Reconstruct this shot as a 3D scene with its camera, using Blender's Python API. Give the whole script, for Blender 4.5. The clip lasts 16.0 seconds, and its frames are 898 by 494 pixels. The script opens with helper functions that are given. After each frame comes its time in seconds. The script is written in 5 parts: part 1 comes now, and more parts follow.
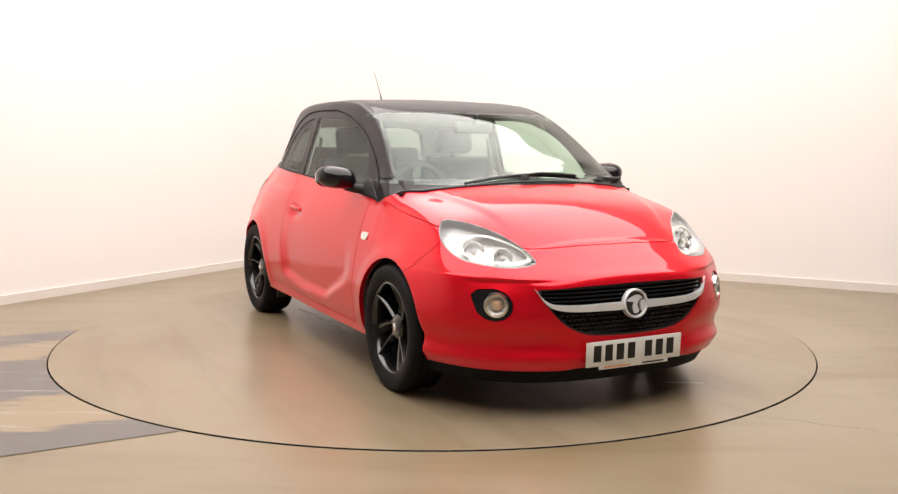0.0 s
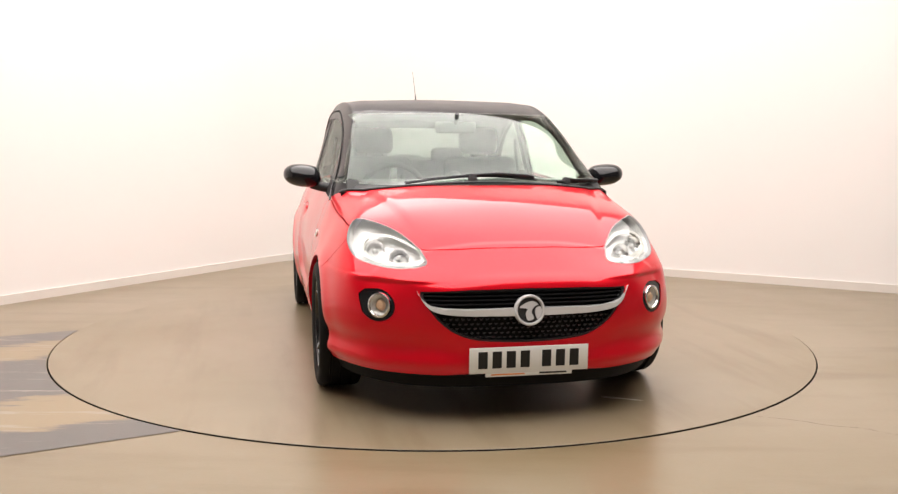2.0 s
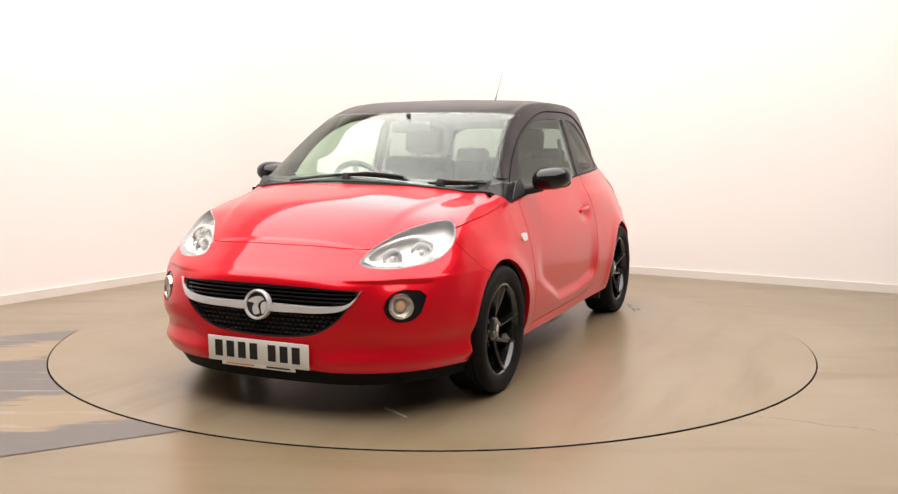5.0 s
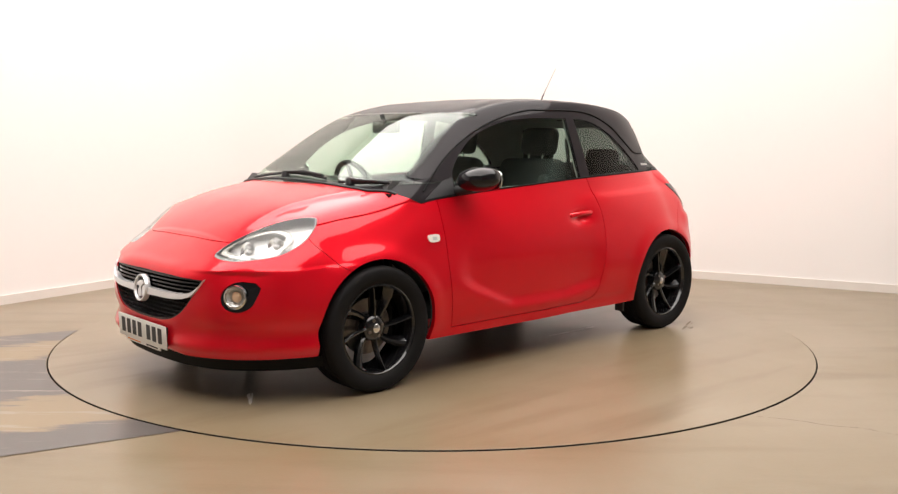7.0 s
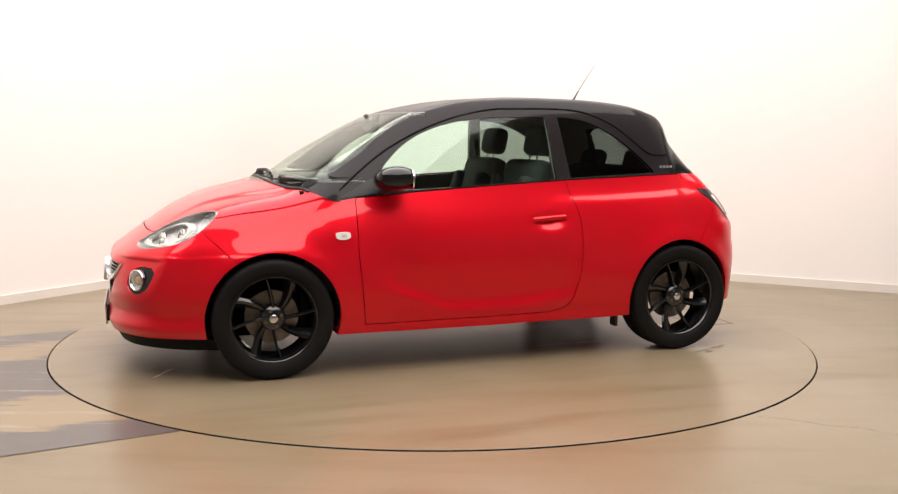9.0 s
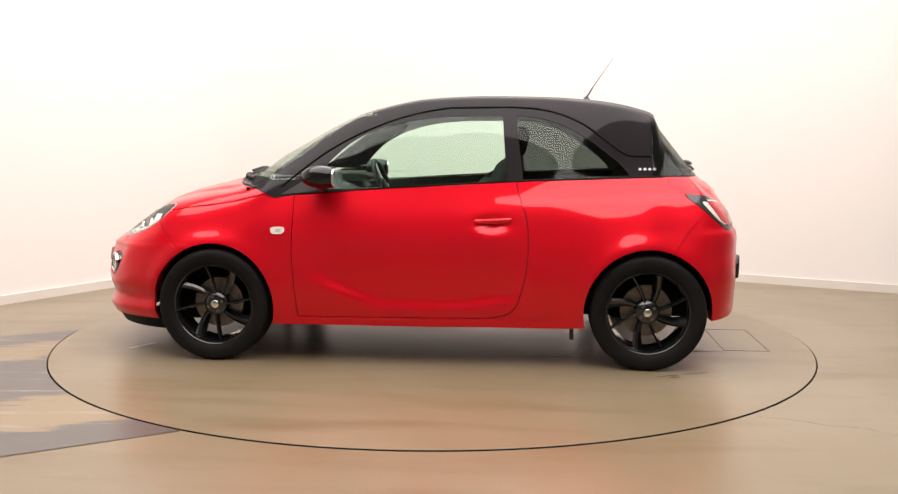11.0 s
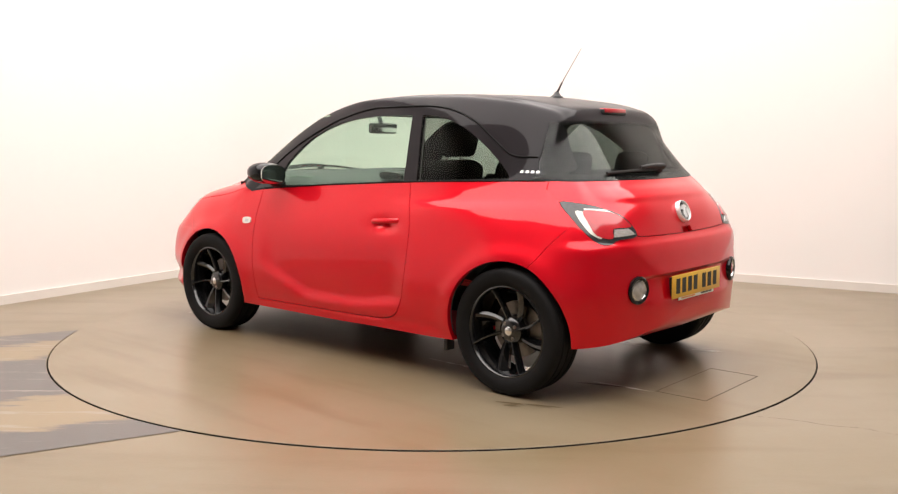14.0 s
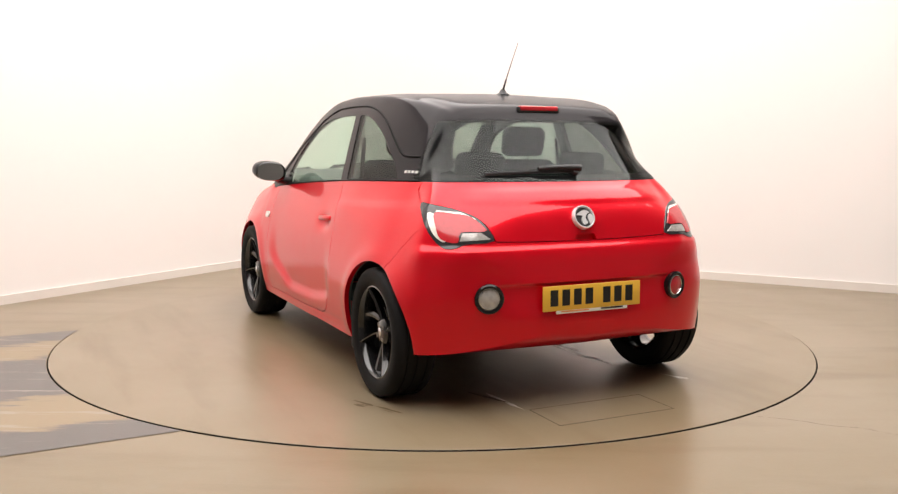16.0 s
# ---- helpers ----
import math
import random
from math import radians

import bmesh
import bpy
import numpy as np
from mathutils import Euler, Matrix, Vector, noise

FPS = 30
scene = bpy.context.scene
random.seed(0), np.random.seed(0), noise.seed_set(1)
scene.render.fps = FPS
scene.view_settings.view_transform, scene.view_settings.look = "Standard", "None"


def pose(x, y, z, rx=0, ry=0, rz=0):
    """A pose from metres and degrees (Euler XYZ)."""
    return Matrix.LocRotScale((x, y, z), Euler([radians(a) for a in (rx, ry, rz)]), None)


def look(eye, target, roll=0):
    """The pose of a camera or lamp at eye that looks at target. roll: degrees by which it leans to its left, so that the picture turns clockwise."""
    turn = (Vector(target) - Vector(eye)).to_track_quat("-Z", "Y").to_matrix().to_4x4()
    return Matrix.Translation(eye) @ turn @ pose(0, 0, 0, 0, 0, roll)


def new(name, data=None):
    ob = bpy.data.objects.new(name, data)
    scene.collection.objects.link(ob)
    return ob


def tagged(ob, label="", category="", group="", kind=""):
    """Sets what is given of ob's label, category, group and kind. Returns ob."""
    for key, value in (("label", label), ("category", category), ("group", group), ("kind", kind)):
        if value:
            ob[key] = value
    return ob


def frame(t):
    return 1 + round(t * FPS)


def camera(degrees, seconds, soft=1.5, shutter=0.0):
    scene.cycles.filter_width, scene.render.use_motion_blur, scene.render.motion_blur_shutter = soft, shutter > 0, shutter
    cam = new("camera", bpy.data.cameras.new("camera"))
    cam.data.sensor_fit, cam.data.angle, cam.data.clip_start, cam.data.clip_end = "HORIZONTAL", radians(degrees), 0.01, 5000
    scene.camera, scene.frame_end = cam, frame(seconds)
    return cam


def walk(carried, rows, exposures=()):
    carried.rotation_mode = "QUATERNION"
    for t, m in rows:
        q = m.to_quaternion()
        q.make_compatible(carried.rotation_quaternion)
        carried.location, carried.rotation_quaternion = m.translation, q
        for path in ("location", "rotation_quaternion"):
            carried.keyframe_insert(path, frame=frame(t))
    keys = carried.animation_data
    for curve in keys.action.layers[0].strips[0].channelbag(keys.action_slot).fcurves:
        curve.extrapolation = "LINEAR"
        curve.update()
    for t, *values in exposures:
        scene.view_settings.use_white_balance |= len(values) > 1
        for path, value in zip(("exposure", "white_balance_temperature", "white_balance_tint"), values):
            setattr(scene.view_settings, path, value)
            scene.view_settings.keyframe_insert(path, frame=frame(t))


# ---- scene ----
from functools import lru_cache

from mathutils.bvhtree import BVHTree
from mathutils.geometry import tessellate_polygon

# ---------------- camera: still on its tripod ----------------
cam = camera(51.71, 16.0, soft=1.3)
EYE = Vector((0.0868, -5.689, 1.1923))
DOWN = radians(6.598)
HOLD = look(EYE, EYE + Vector((0, math.cos(DOWN), -math.sin(DOWN))), 0.307)
walk(cam, [(0.0, HOLD), (16.0, HOLD)], exposures=[(0.0, 0.0), (16.0, 0.0)])

# ---------------- light: one wide diffuse panel over the turntable, under the ceiling ----------------
world = bpy.data.worlds.new("world")
scene.world = world
world.use_nodes = True
world.node_tree.nodes["Background"].inputs[0].default_value = (1.0, 0.97, 0.94, 1)
world.node_tree.nodes["Background"].inputs[1].default_value = 0.3
CEILING = 3.9


def panel_lamp(name, x, y, sx, sy, turn, watts):
    data = bpy.data.lights.new(name, "AREA")
    data.shape, data.size, data.size_y, data.energy = "RECTANGLE", sx, sy, watts
    data.color = (1.0, 0.948, 0.930)
    ob = new(name, data)
    ob.matrix_world = pose(x, y, CEILING - 0.13, 0, 0, turn)
    return tagged(ob, "flat white diffuse light panel under the ceiling", "lamp")


LAMPS = [(0.15, -0.95, 6.6, 6.6, -31)]
for lx, ly, lsx, lsy, lturn in LAMPS:
    panel_lamp("ceiling_lamp", lx, ly, lsx, lsy, lturn, 425)


# ---------------- materials ----------------
def material(name, colour, rough=0.5, metal=0.0, coat=0.0, vary=0.0, scale=6.0, bump=0.0, bump_scale=60.0, spec=0.5, coat_rough=0.03):
    """Plain principled surface with a little mottling at two scales and fine relief."""
    m = bpy.data.materials.new(name)
    m.use_nodes = True
    n, ln = m.node_tree.nodes, m.node_tree.links
    p = n["Principled BSDF"]
    p.inputs["Base Color"].default_value = (*colour, 1)
    p.inputs["Roughness"].default_value = rough
    p.inputs["Metallic"].default_value = metal
    p.inputs["Coat Weight"].default_value = coat
    p.inputs["Coat Roughness"].default_value = coat_rough
    p.inputs["Specular IOR Level"].default_value = spec
    tc = n.new("ShaderNodeTexCoord")
    if vary:
        a = n.new("ShaderNodeTexNoise")
        a.inputs["Scale"].default_value, a.inputs["Detail"].default_value = scale, 8
        ln.new(tc.outputs["Object"], a.inputs["Vector"])
        r = n.new("ShaderNodeValToRGB")
        r.color_ramp.elements[0].position, r.color_ramp.elements[1].position = 0.3, 0.7
        r.color_ramp.elements[0].color = (*[c * (1 - vary) for c in colour], 1)
        r.color_ramp.elements[1].color = (*[min(1, c * (1 + vary)) for c in colour], 1)
        ln.new(a.outputs["Fac"], r.inputs["Fac"])
        ln.new(r.outputs["Color"], p.inputs["Base Color"])
        q = n.new("ShaderNodeMapRange")
        q.inputs["To Min"].default_value, q.inputs["To Max"].default_value = max(0.02, rough * 0.8), min(1, rough * 1.2)
        ln.new(a.outputs["Fac"], q.inputs["Value"])
        ln.new(q.outputs["Result"], p.inputs["Roughness"])
    if bump:
        b = n.new("ShaderNodeTexNoise")
        b.inputs["Scale"].default_value, b.inputs["Detail"].default_value = bump_scale, 4
        ln.new(tc.outputs["Object"], b.inputs["Vector"])
        k = n.new("ShaderNodeBump")
        k.inputs["Strength"].default_value, k.inputs["Distance"].default_value = bump, 0.004
        ln.new(b.outputs["Fac"], k.inputs["Height"])
        ln.new(k.outputs["Normal"], p.inputs["Normal"])
    return m


def glass(name, tint, least=0.03, most=0.5):
    """Thin tinted pane: tinted see-through with a mirror gloss on top that grows towards glancing views."""
    m = bpy.data.materials.new(name)
    m.use_nodes = True
    n, ln = m.node_tree.nodes, m.node_tree.links
    n.remove(n["Principled BSDF"])
    t, g, f, w, k, mix = (n.new("ShaderNode" + s) for s in ("BsdfTransparent", "BsdfGlossy", "LayerWeight", "Math", "MapRange", "MixShader"))
    t.inputs["Color"].default_value = (*tint, 1)
    g.inputs["Roughness"].default_value = 0.02
    w.operation = "POWER"
    w.inputs[1].default_value = 4.0
    f.inputs["Blend"].default_value = 0.5
    k.inputs["To Min"].default_value, k.inputs["To Max"].default_value = least, most
    ln.new(f.outputs["Facing"], w.inputs[0])
    ln.new(w.outputs[0], k.inputs["Value"])
    ln.new(k.outputs["Result"], mix.inputs[0])
    ln.new(t.outputs[0], mix.inputs[1])
    ln.new(g.outputs[0], mix.inputs[2])
    ln.new(mix.outputs[0], n["Material Output"].inputs["Surface"])
    return m


def glow(name, colour, strength):
    m = bpy.data.materials.new(name)
    m.use_nodes = True
    p = m.node_tree.nodes["Principled BSDF"]
    p.inputs["Base Color"].default_value = (*colour, 1)
    p.inputs["Emission Color"].default_value = (*colour, 1)
    p.inputs["Emission Strength"].default_value = strength
    return m


RED = material("red_metallic_paint", (0.71, 0.003, 0.015), 0.33, 0.43, 0.70, 0.02, 3.0, coat_rough=0.012, spec=0.1)
BLACK_PAINT = material("black_roof_paint", (0.014, 0.011, 0.013), 0.45, 0.0, 0.32, 0.1, 4.0, coat_rough=0.02, spec=0.1)
GLOSS_BLACK = material("gloss_black_plastic", (0.008, 0.008, 0.009), 0.1, spec=0.4, vary=0.05)
TRIM = material("black_plastic_trim", (0.018, 0.018, 0.019), 0.5, vary=0.15, bump=0.15, bump_scale=300)
DARK = material("dark_underbody", (0.007, 0.007, 0.007), 0.85, vary=0.3, spec=0.2)
RUBBER = material("tyre_rubber", (0.010, 0.0095, 0.0095), 0.65, spec=0.12, vary=0.2, bump=0.2, bump_scale=90)
SEAL = material("rubber_seal", (0.006, 0.006, 0.006), 0.6, spec=0.12)
RIM = material("gloss_black_alloy", (0.006, 0.006, 0.0065), 0.22, 0.0, 0.9, 0.1, spec=0.4)
CHROME = material("chrome", (0.82, 0.82, 0.82), 0.12, 1.0, vary=0.03)
SILVER = material("brushed_silver", (0.72, 0.72, 0.71), 0.3, 1.0, vary=0.05)
STEEL = material("brake_steel", (0.20, 0.18, 0.165), 0.4, 1.0, vary=0.2, scale=30)
FABRIC = material("dark_seat_cloth", (0.055, 0.055, 0.057), 0.95, spec=0.1, vary=0.25, scale=14)
DASH = material("grey_dashboard", (0.07, 0.07, 0.07), 0.7, vary=0.15)
LINING = material("light_grey_headlining", (0.45, 0.44, 0.42), 0.9, vary=0.05)
CLEAR = glass("clear_tinted_glass", (0.885, 0.968, 0.922), 0.025, 0.35)
SCREEN_GLASS = glass("windscreen_glass", (0.88, 0.955, 0.900), 0.040, 0.55)
PRIVACY = glass("dark_tinted_glass", (0.54, 0.58, 0.56), 0.022, 0.38)
LENS = glass("clear_lens", (0.97, 0.975, 0.975), 0.02, 0.3)
MIRROR = material("mirror_glass", (0.85, 0.87, 0.86), 0.02, 1.0)
RED_LENS = material("red_lamp_lens", (0.50, 0.02, 0.03), 0.15, 0.0, 0.5, vary=0.08, scale=50)
SMOKE_LENS = material("smoked_lamp_lens", (0.035, 0.035, 0.038), 0.15, 0.0, 0.3, vary=0.2, scale=60)
WHITE_LENS = material("white_lamp_band", (0.78, 0.76, 0.70), 0.2, 0.0, 1.0)
AMBER = material("amber_bulb", (0.80, 0.52, 0.33), 0.3, 0.0, 0.5)
PLATE_WHITE = material("white_plate", (0.80, 0.79, 0.74), 0.35, vary=0.02)
PLATE_YELLOW = material("yellow_plate", (0.80, 0.46, 0.05), 0.35, vary=0.02)
INK = material("plate_ink", (0.008, 0.008, 0.009), 0.4)
ORANGE_INK = material("orange_ink", (0.75, 0.25, 0.06), 0.5)
WALL = material("white_painted_wall", (0.82, 0.785, 0.755), 0.85, vary=0.015, scale=0.6, bump=0.05, bump_scale=120)
# for walls out of view: grey chosen to keep the car's reflections dark
UNSEEN_WALL = material("unseen_grey_wall", (0.30, 0.285, 0.275), 0.85, vary=0.05, scale=0.8, bump=0.05, bump_scale=120)
CEIL = material("grey_ceiling", (0.45, 0.44, 0.43), 0.9, vary=0.03, scale=0.8)
SKIRT = material("cream_skirting_paint", (0.70, 0.655, 0.60), 0.45, vary=0.03, scale=3)
CHALK = material("pale_scrape", (0.74, 0.70, 0.64), 0.4, vary=0.1, scale=30)
SMUDGE = material("rubber_smudge", (0.10, 0.08, 0.06), 0.6, vary=0.2, scale=30)
TAN_SMEAR = material("brown_smear", (0.125, 0.085, 0.042), 0.4, vary=0.2, scale=30)
PIT = material("dark_gap", (0.01, 0.009, 0.008), 0.9)
DIFFUSER = glow("lamp_diffuser", (1.0, 0.965, 0.93), 1.0)


def floor_paint(name, patches):
    """Worn beige floor paint: broad tone drift, long brushed smears, scuffs, fine grit."""
    m = bpy.data.materials.new(name)
    m.use_nodes = True
    n, ln = m.node_tree.nodes, m.node_tree.links
    p = n["Principled BSDF"]
    tc = n.new("ShaderNodeTexCoord")

    def noise_at(scale, stretch=(1, 1, 1), detail=6, turn=0.0, rough=0.55):
        mp = n.new("ShaderNodeMapping")
        mp.inputs["Scale"].default_value = stretch
        mp.inputs["Rotation"].default_value = (0, 0, turn)
        t = n.new("ShaderNodeTexNoise")
        t.inputs["Scale"].default_value, t.inputs["Detail"].default_value = scale, detail
        t.inputs["Roughness"].default_value = rough
        ln.new(tc.outputs["Object"], mp.inputs["Vector"])
        ln.new(mp.outputs[0], t.inputs["Vector"])
        return t.outputs["Fac"]

    def ramp(fac, a, b, ca=(0, 0, 0), cb=(1, 1, 1)):
        r = n.new("ShaderNodeValToRGB")
        r.color_ramp.elements[0].position, r.color_ramp.elements[1].position = a, b
        r.color_ramp.elements[0].color, r.color_ramp.elements[1].color = (*ca, 1), (*cb, 1)
        ln.new(fac, r.inputs["Fac"])
        return r.outputs["Color"]

    def blend(fac, a, b, kind="MIX"):
        x = n.new("ShaderNodeMixRGB")
        x.blend_type = kind
        for i, v in ((0, fac), (1, a), (2, b)):
            if isinstance(v, (int, float)):
                x.inputs[i].default_value = v
            elif isinstance(v, tuple):
                x.inputs[i].default_value = (*v, 1)
            else:
                ln.new(v, x.inputs[i])
        return x.outputs[0]

    base = ramp(noise_at(0.7), 0.35, 0.65, (0.196, 0.147, 0.080), (0.246, 0.196, 0.128))
    smear = ramp(noise_at(2.2, (0.35, 2.2, 1), 8, 0.5), 0.50, 0.72)
    col = blend(blend(0.5, (0, 0, 0), smear), base, (0.122, 0.080, 0.032))
    col = blend(blend(0.16, (0, 0, 0), ramp(noise_at(9, (1, 1, 1), 8), 0.66, 0.74)), col, (0.245, 0.215, 0.178))
    col = blend(blend(0.5, (0, 0, 0), ramp(noise_at(26, (1, 1, 1), 3), 0.70, 0.76)), col, (0.16, 0.12, 0.085))
    if patches:
        # bands across the strip: bare grey, old tan paint, scraped grey, tan, ragged grey edge
        mp, sx, ad, mr = (n.new("ShaderNode" + k) for k in ("Mapping", "SeparateXYZ", "Math", "MapRange"))
        mp.inputs["Rotation"].default_value = (0, 0, -radians(28.1))
        ln.new(tc.outputs["Object"], mp.inputs["Vector"])
        ln.new(mp.outputs[0], sx.inputs[0])
        ad.operation = "MULTIPLY_ADD"
        ln.new(noise_at(1.6, (0.5, 2.0, 1), 9, -radians(28.1), 0.65), ad.inputs[0])
        ad.inputs[1].default_value = 1.1
        ln.new(sx.outputs["Y"], ad.inputs[2])
        mr.inputs["From Min"].default_value, mr.inputs["From Max"].default_value = -1.27 + 0.55, 1.06 + 0.55
        ln.new(ad.outputs[0], mr.inputs["Value"])
        r = n.new("ShaderNodeValToRGB")
        grey, tan = (0.092, 0.082, 0.075, 1), (0.245, 0.180, 0.098, 1)
        e = r.color_ramp.elements
        e[0].position, e[0].color, e[1].position, e[1].color = 0.0, grey, 1.0, grey
        for at_, c in ((0.11, grey), (0.13, tan), (0.30, tan), (0.32, grey), (0.66, grey), (0.69, tan), (0.88, tan), (0.90, grey)):
            k = e.new(at_)
            k.color = c
        ln.new(mr.outputs["Result"], r.inputs["Fac"])
        col = blend(blend(0.75, (0, 0, 0), ramp(noise_at(4.0, (0.35, 3.0, 1), 10, -radians(28.1), 0.72), 0.56, 0.62)), r.outputs["Color"], (0.300, 0.260, 0.215))
        col = blend(blend(0.6, (0, 0, 0), ramp(noise_at(7.0, (0.4, 2.6, 1), 10, -radians(28.1), 0.72), 0.60, 0.66)), col, (0.085, 0.072, 0.062))
    ln.new(col, p.inputs["Base Color"])
    q = n.new("ShaderNodeMapRange")
    q.inputs["To Min"].default_value, q.inputs["To Max"].default_value = 0.25, 0.34
    p.inputs["Specular IOR Level"].default_value = 0.75
    ln.new(noise_at(3.0), q.inputs["Value"])
    ln.new(q.outputs["Result"], p.inputs["Roughness"])
    k = n.new("ShaderNodeBump")
    k.inputs["Strength"].default_value, k.inputs["Distance"].default_value = 0.12, 0.003
    ln.new(noise_at(70), k.inputs["Height"])
    ln.new(k.outputs["Normal"], p.inputs["Normal"])
    return m


FLOOR = floor_paint("worn_beige_floor_paint", False)
STRIP = floor_paint("scraped_grey_floor_patch", True)


# ---------------- mesh helpers ----------------
def mesh_of(name, verts, faces, mat, smooth=40):
    me = bpy.data.meshes.new(name)
    me.from_pydata([tuple(v) for v in verts], [], faces)
    me.validate()
    me.materials.append(mat)
    if smooth:
        me.shade_smooth()
        me.set_sharp_from_angle(angle=radians(smooth))
    return me


def to_mesh(name, bm, mat, smooth=40):
    bmesh.ops.recalc_face_normals(bm, faces=bm.faces)
    me = bpy.data.meshes.new(name)
    bm.to_mesh(me)
    bm.free()
    me.materials.append(mat)
    if smooth:
        me.shade_smooth()
        me.set_sharp_from_angle(angle=radians(smooth))
    return me


def part(name, data, parent, label="", at=None):
    """Links a mesh as one object under a thing or a part."""
    ob = new(name, data)
    ob.parent = parent
    if at is not None:
        ob.matrix_basis = at
    return tagged(ob, label)


def thing(name, label, category, data=None, group="", kind="", at=None):
    ob = tagged(new(name, data), label, category, group, kind)
    if at is not None:
        ob.matrix_basis = at
    return ob


def spline(points, per=6, closed=False):
    """Rounded polyline through the points (Catmull-Rom)."""
    pts = [Vector(p) for p in points]
    n, out = len(pts), []
    for i in range(n if closed else n - 1):
        if closed:
            p0, p1, p2, p3 = (pts[(i + k) % n] for k in (-1, 0, 1, 2))
        else:
            p0, p1, p2, p3 = pts[max(i - 1, 0)], pts[i], pts[i + 1], pts[min(i + 2, n - 1)]
        for k in range(per):
            t = k / per
            out.append(0.5 * (2 * p1 + (p2 - p0) * t + (2 * p0 - 5 * p1 + 4 * p2 - p3) * t * t + (3 * p1 - p0 - 3 * p2 + p3) * t ** 3))
    if not closed:
        out.append(pts[-1])
    return out


def prism(poly, axis, a, b):
    """Closed solid: polygon in the plane across the axis, from a to b. x: (y, z), y: (x, z), z: (x, y)."""
    def lift(p, h):
        return {"x": (h, p[0], p[1]), "y": (p[0], h, p[1]), "z": (p[0], p[1], h)}[axis]

    bm = bmesh.new()
    lo = [bm.verts.new(lift(p, a)) for p in poly]
    hi = [bm.verts.new(lift(p, b)) for p in poly]
    n = len(poly)
    for tri in tessellate_polygon([[Vector((p[0], p[1], 0)) for p in poly]]):
        bm.faces.new([lo[i] for i in tri])
        bm.faces.new([hi[i] for i in reversed(tri)])
    for i in range(n):
        bm.faces.new((lo[i], lo[(i + 1) % n], hi[(i + 1) % n], hi[i]))
    bmesh.ops.recalc_face_normals(bm, faces=bm.faces)
    me = bpy.data.meshes.new("cutter")
    bm.to_mesh(me)
    bm.free()
    return me


def cut(me, cutter, how="DIFFERENCE"):
    """The solid me with the cutter taken away or kept. Returns a fresh mesh."""
    a, b = bpy.data.objects.new("a", me), bpy.data.objects.new("b", cutter)
    scene.collection.objects.link(a)
    scene.collection.objects.link(b)
    mod = a.modifiers.new("cut", "BOOLEAN")
    mod.operation, mod.object, mod.solver = how, b, "MANIFOLD"
    out = bpy.data.meshes.new_from_object(a.evaluated_get(bpy.context.evaluated_depsgraph_get()))
    bpy.data.objects.remove(a)
    bpy.data.objects.remove(b)
    return out


def keep(me, cutter):
    return cut(me, cutter, "INTERSECT")


def finish(me, name, mat, smooth=38):
    me.name = name
    me.materials.clear()
    me.materials.append(mat)
    for p in me.polygons:
        p.material_index = 0
    me.shade_smooth()
    me.set_sharp_from_angle(angle=radians(smooth))
    return me


def box(bm, x0, x1, y0, y1, z0, z1, bevel=0.0, seg=2):
    r = bmesh.ops.create_cube(bm, size=1, matrix=Matrix.Translation(((x0 + x1) / 2, (y0 + y1) / 2, (z0 + z1) / 2)) @ Matrix.Diagonal((x1 - x0, y1 - y0, z1 - z0, 1)))
    if bevel:
        edges = list({e for v in r["verts"] for e in v.link_edges})
        bmesh.ops.bevel(bm, geom=edges, offset=bevel, segments=seg, profile=0.5, affect="EDGES")


def box_mesh(name, mat, x0, x1, y0, y1, z0, z1, bevel=0.0, seg=2):
    bm = bmesh.new()
    box(bm, x0, x1, y0, y1, z0, z1, bevel, seg)
    return to_mesh(name, bm, mat, 45)


def lathe(name, profile, mat, seg=48, axis="y", smooth=40, closed=False):
    """Turned solid: profile of (radius, along the axis)."""
    verts, faces, n = [], [], len(profile)
    for i in range(seg):
        a = 2 * math.pi * i / seg
        for r, h in profile:
            c, s = r * math.cos(a), r * math.sin(a)
            verts.append({"y": (c, h, s), "x": (h, c, s), "z": (c, s, h)}[axis])
    for i in range(seg):
        j = (i + 1) % seg
        for k in range(n if closed else n - 1):
            l = (k + 1) % n
            faces.append((i * n + k, i * n + l, j * n + l, j * n + k))
    bm = bmesh.new()
    me = bpy.data.meshes.new(name)
    me.from_pydata(verts, [], faces)
    bm.from_mesh(me)
    bpy.data.meshes.remove(me)
    bmesh.ops.remove_doubles(bm, verts=bm.verts, dist=1e-5)
    return to_mesh(name, bm, mat, smooth)


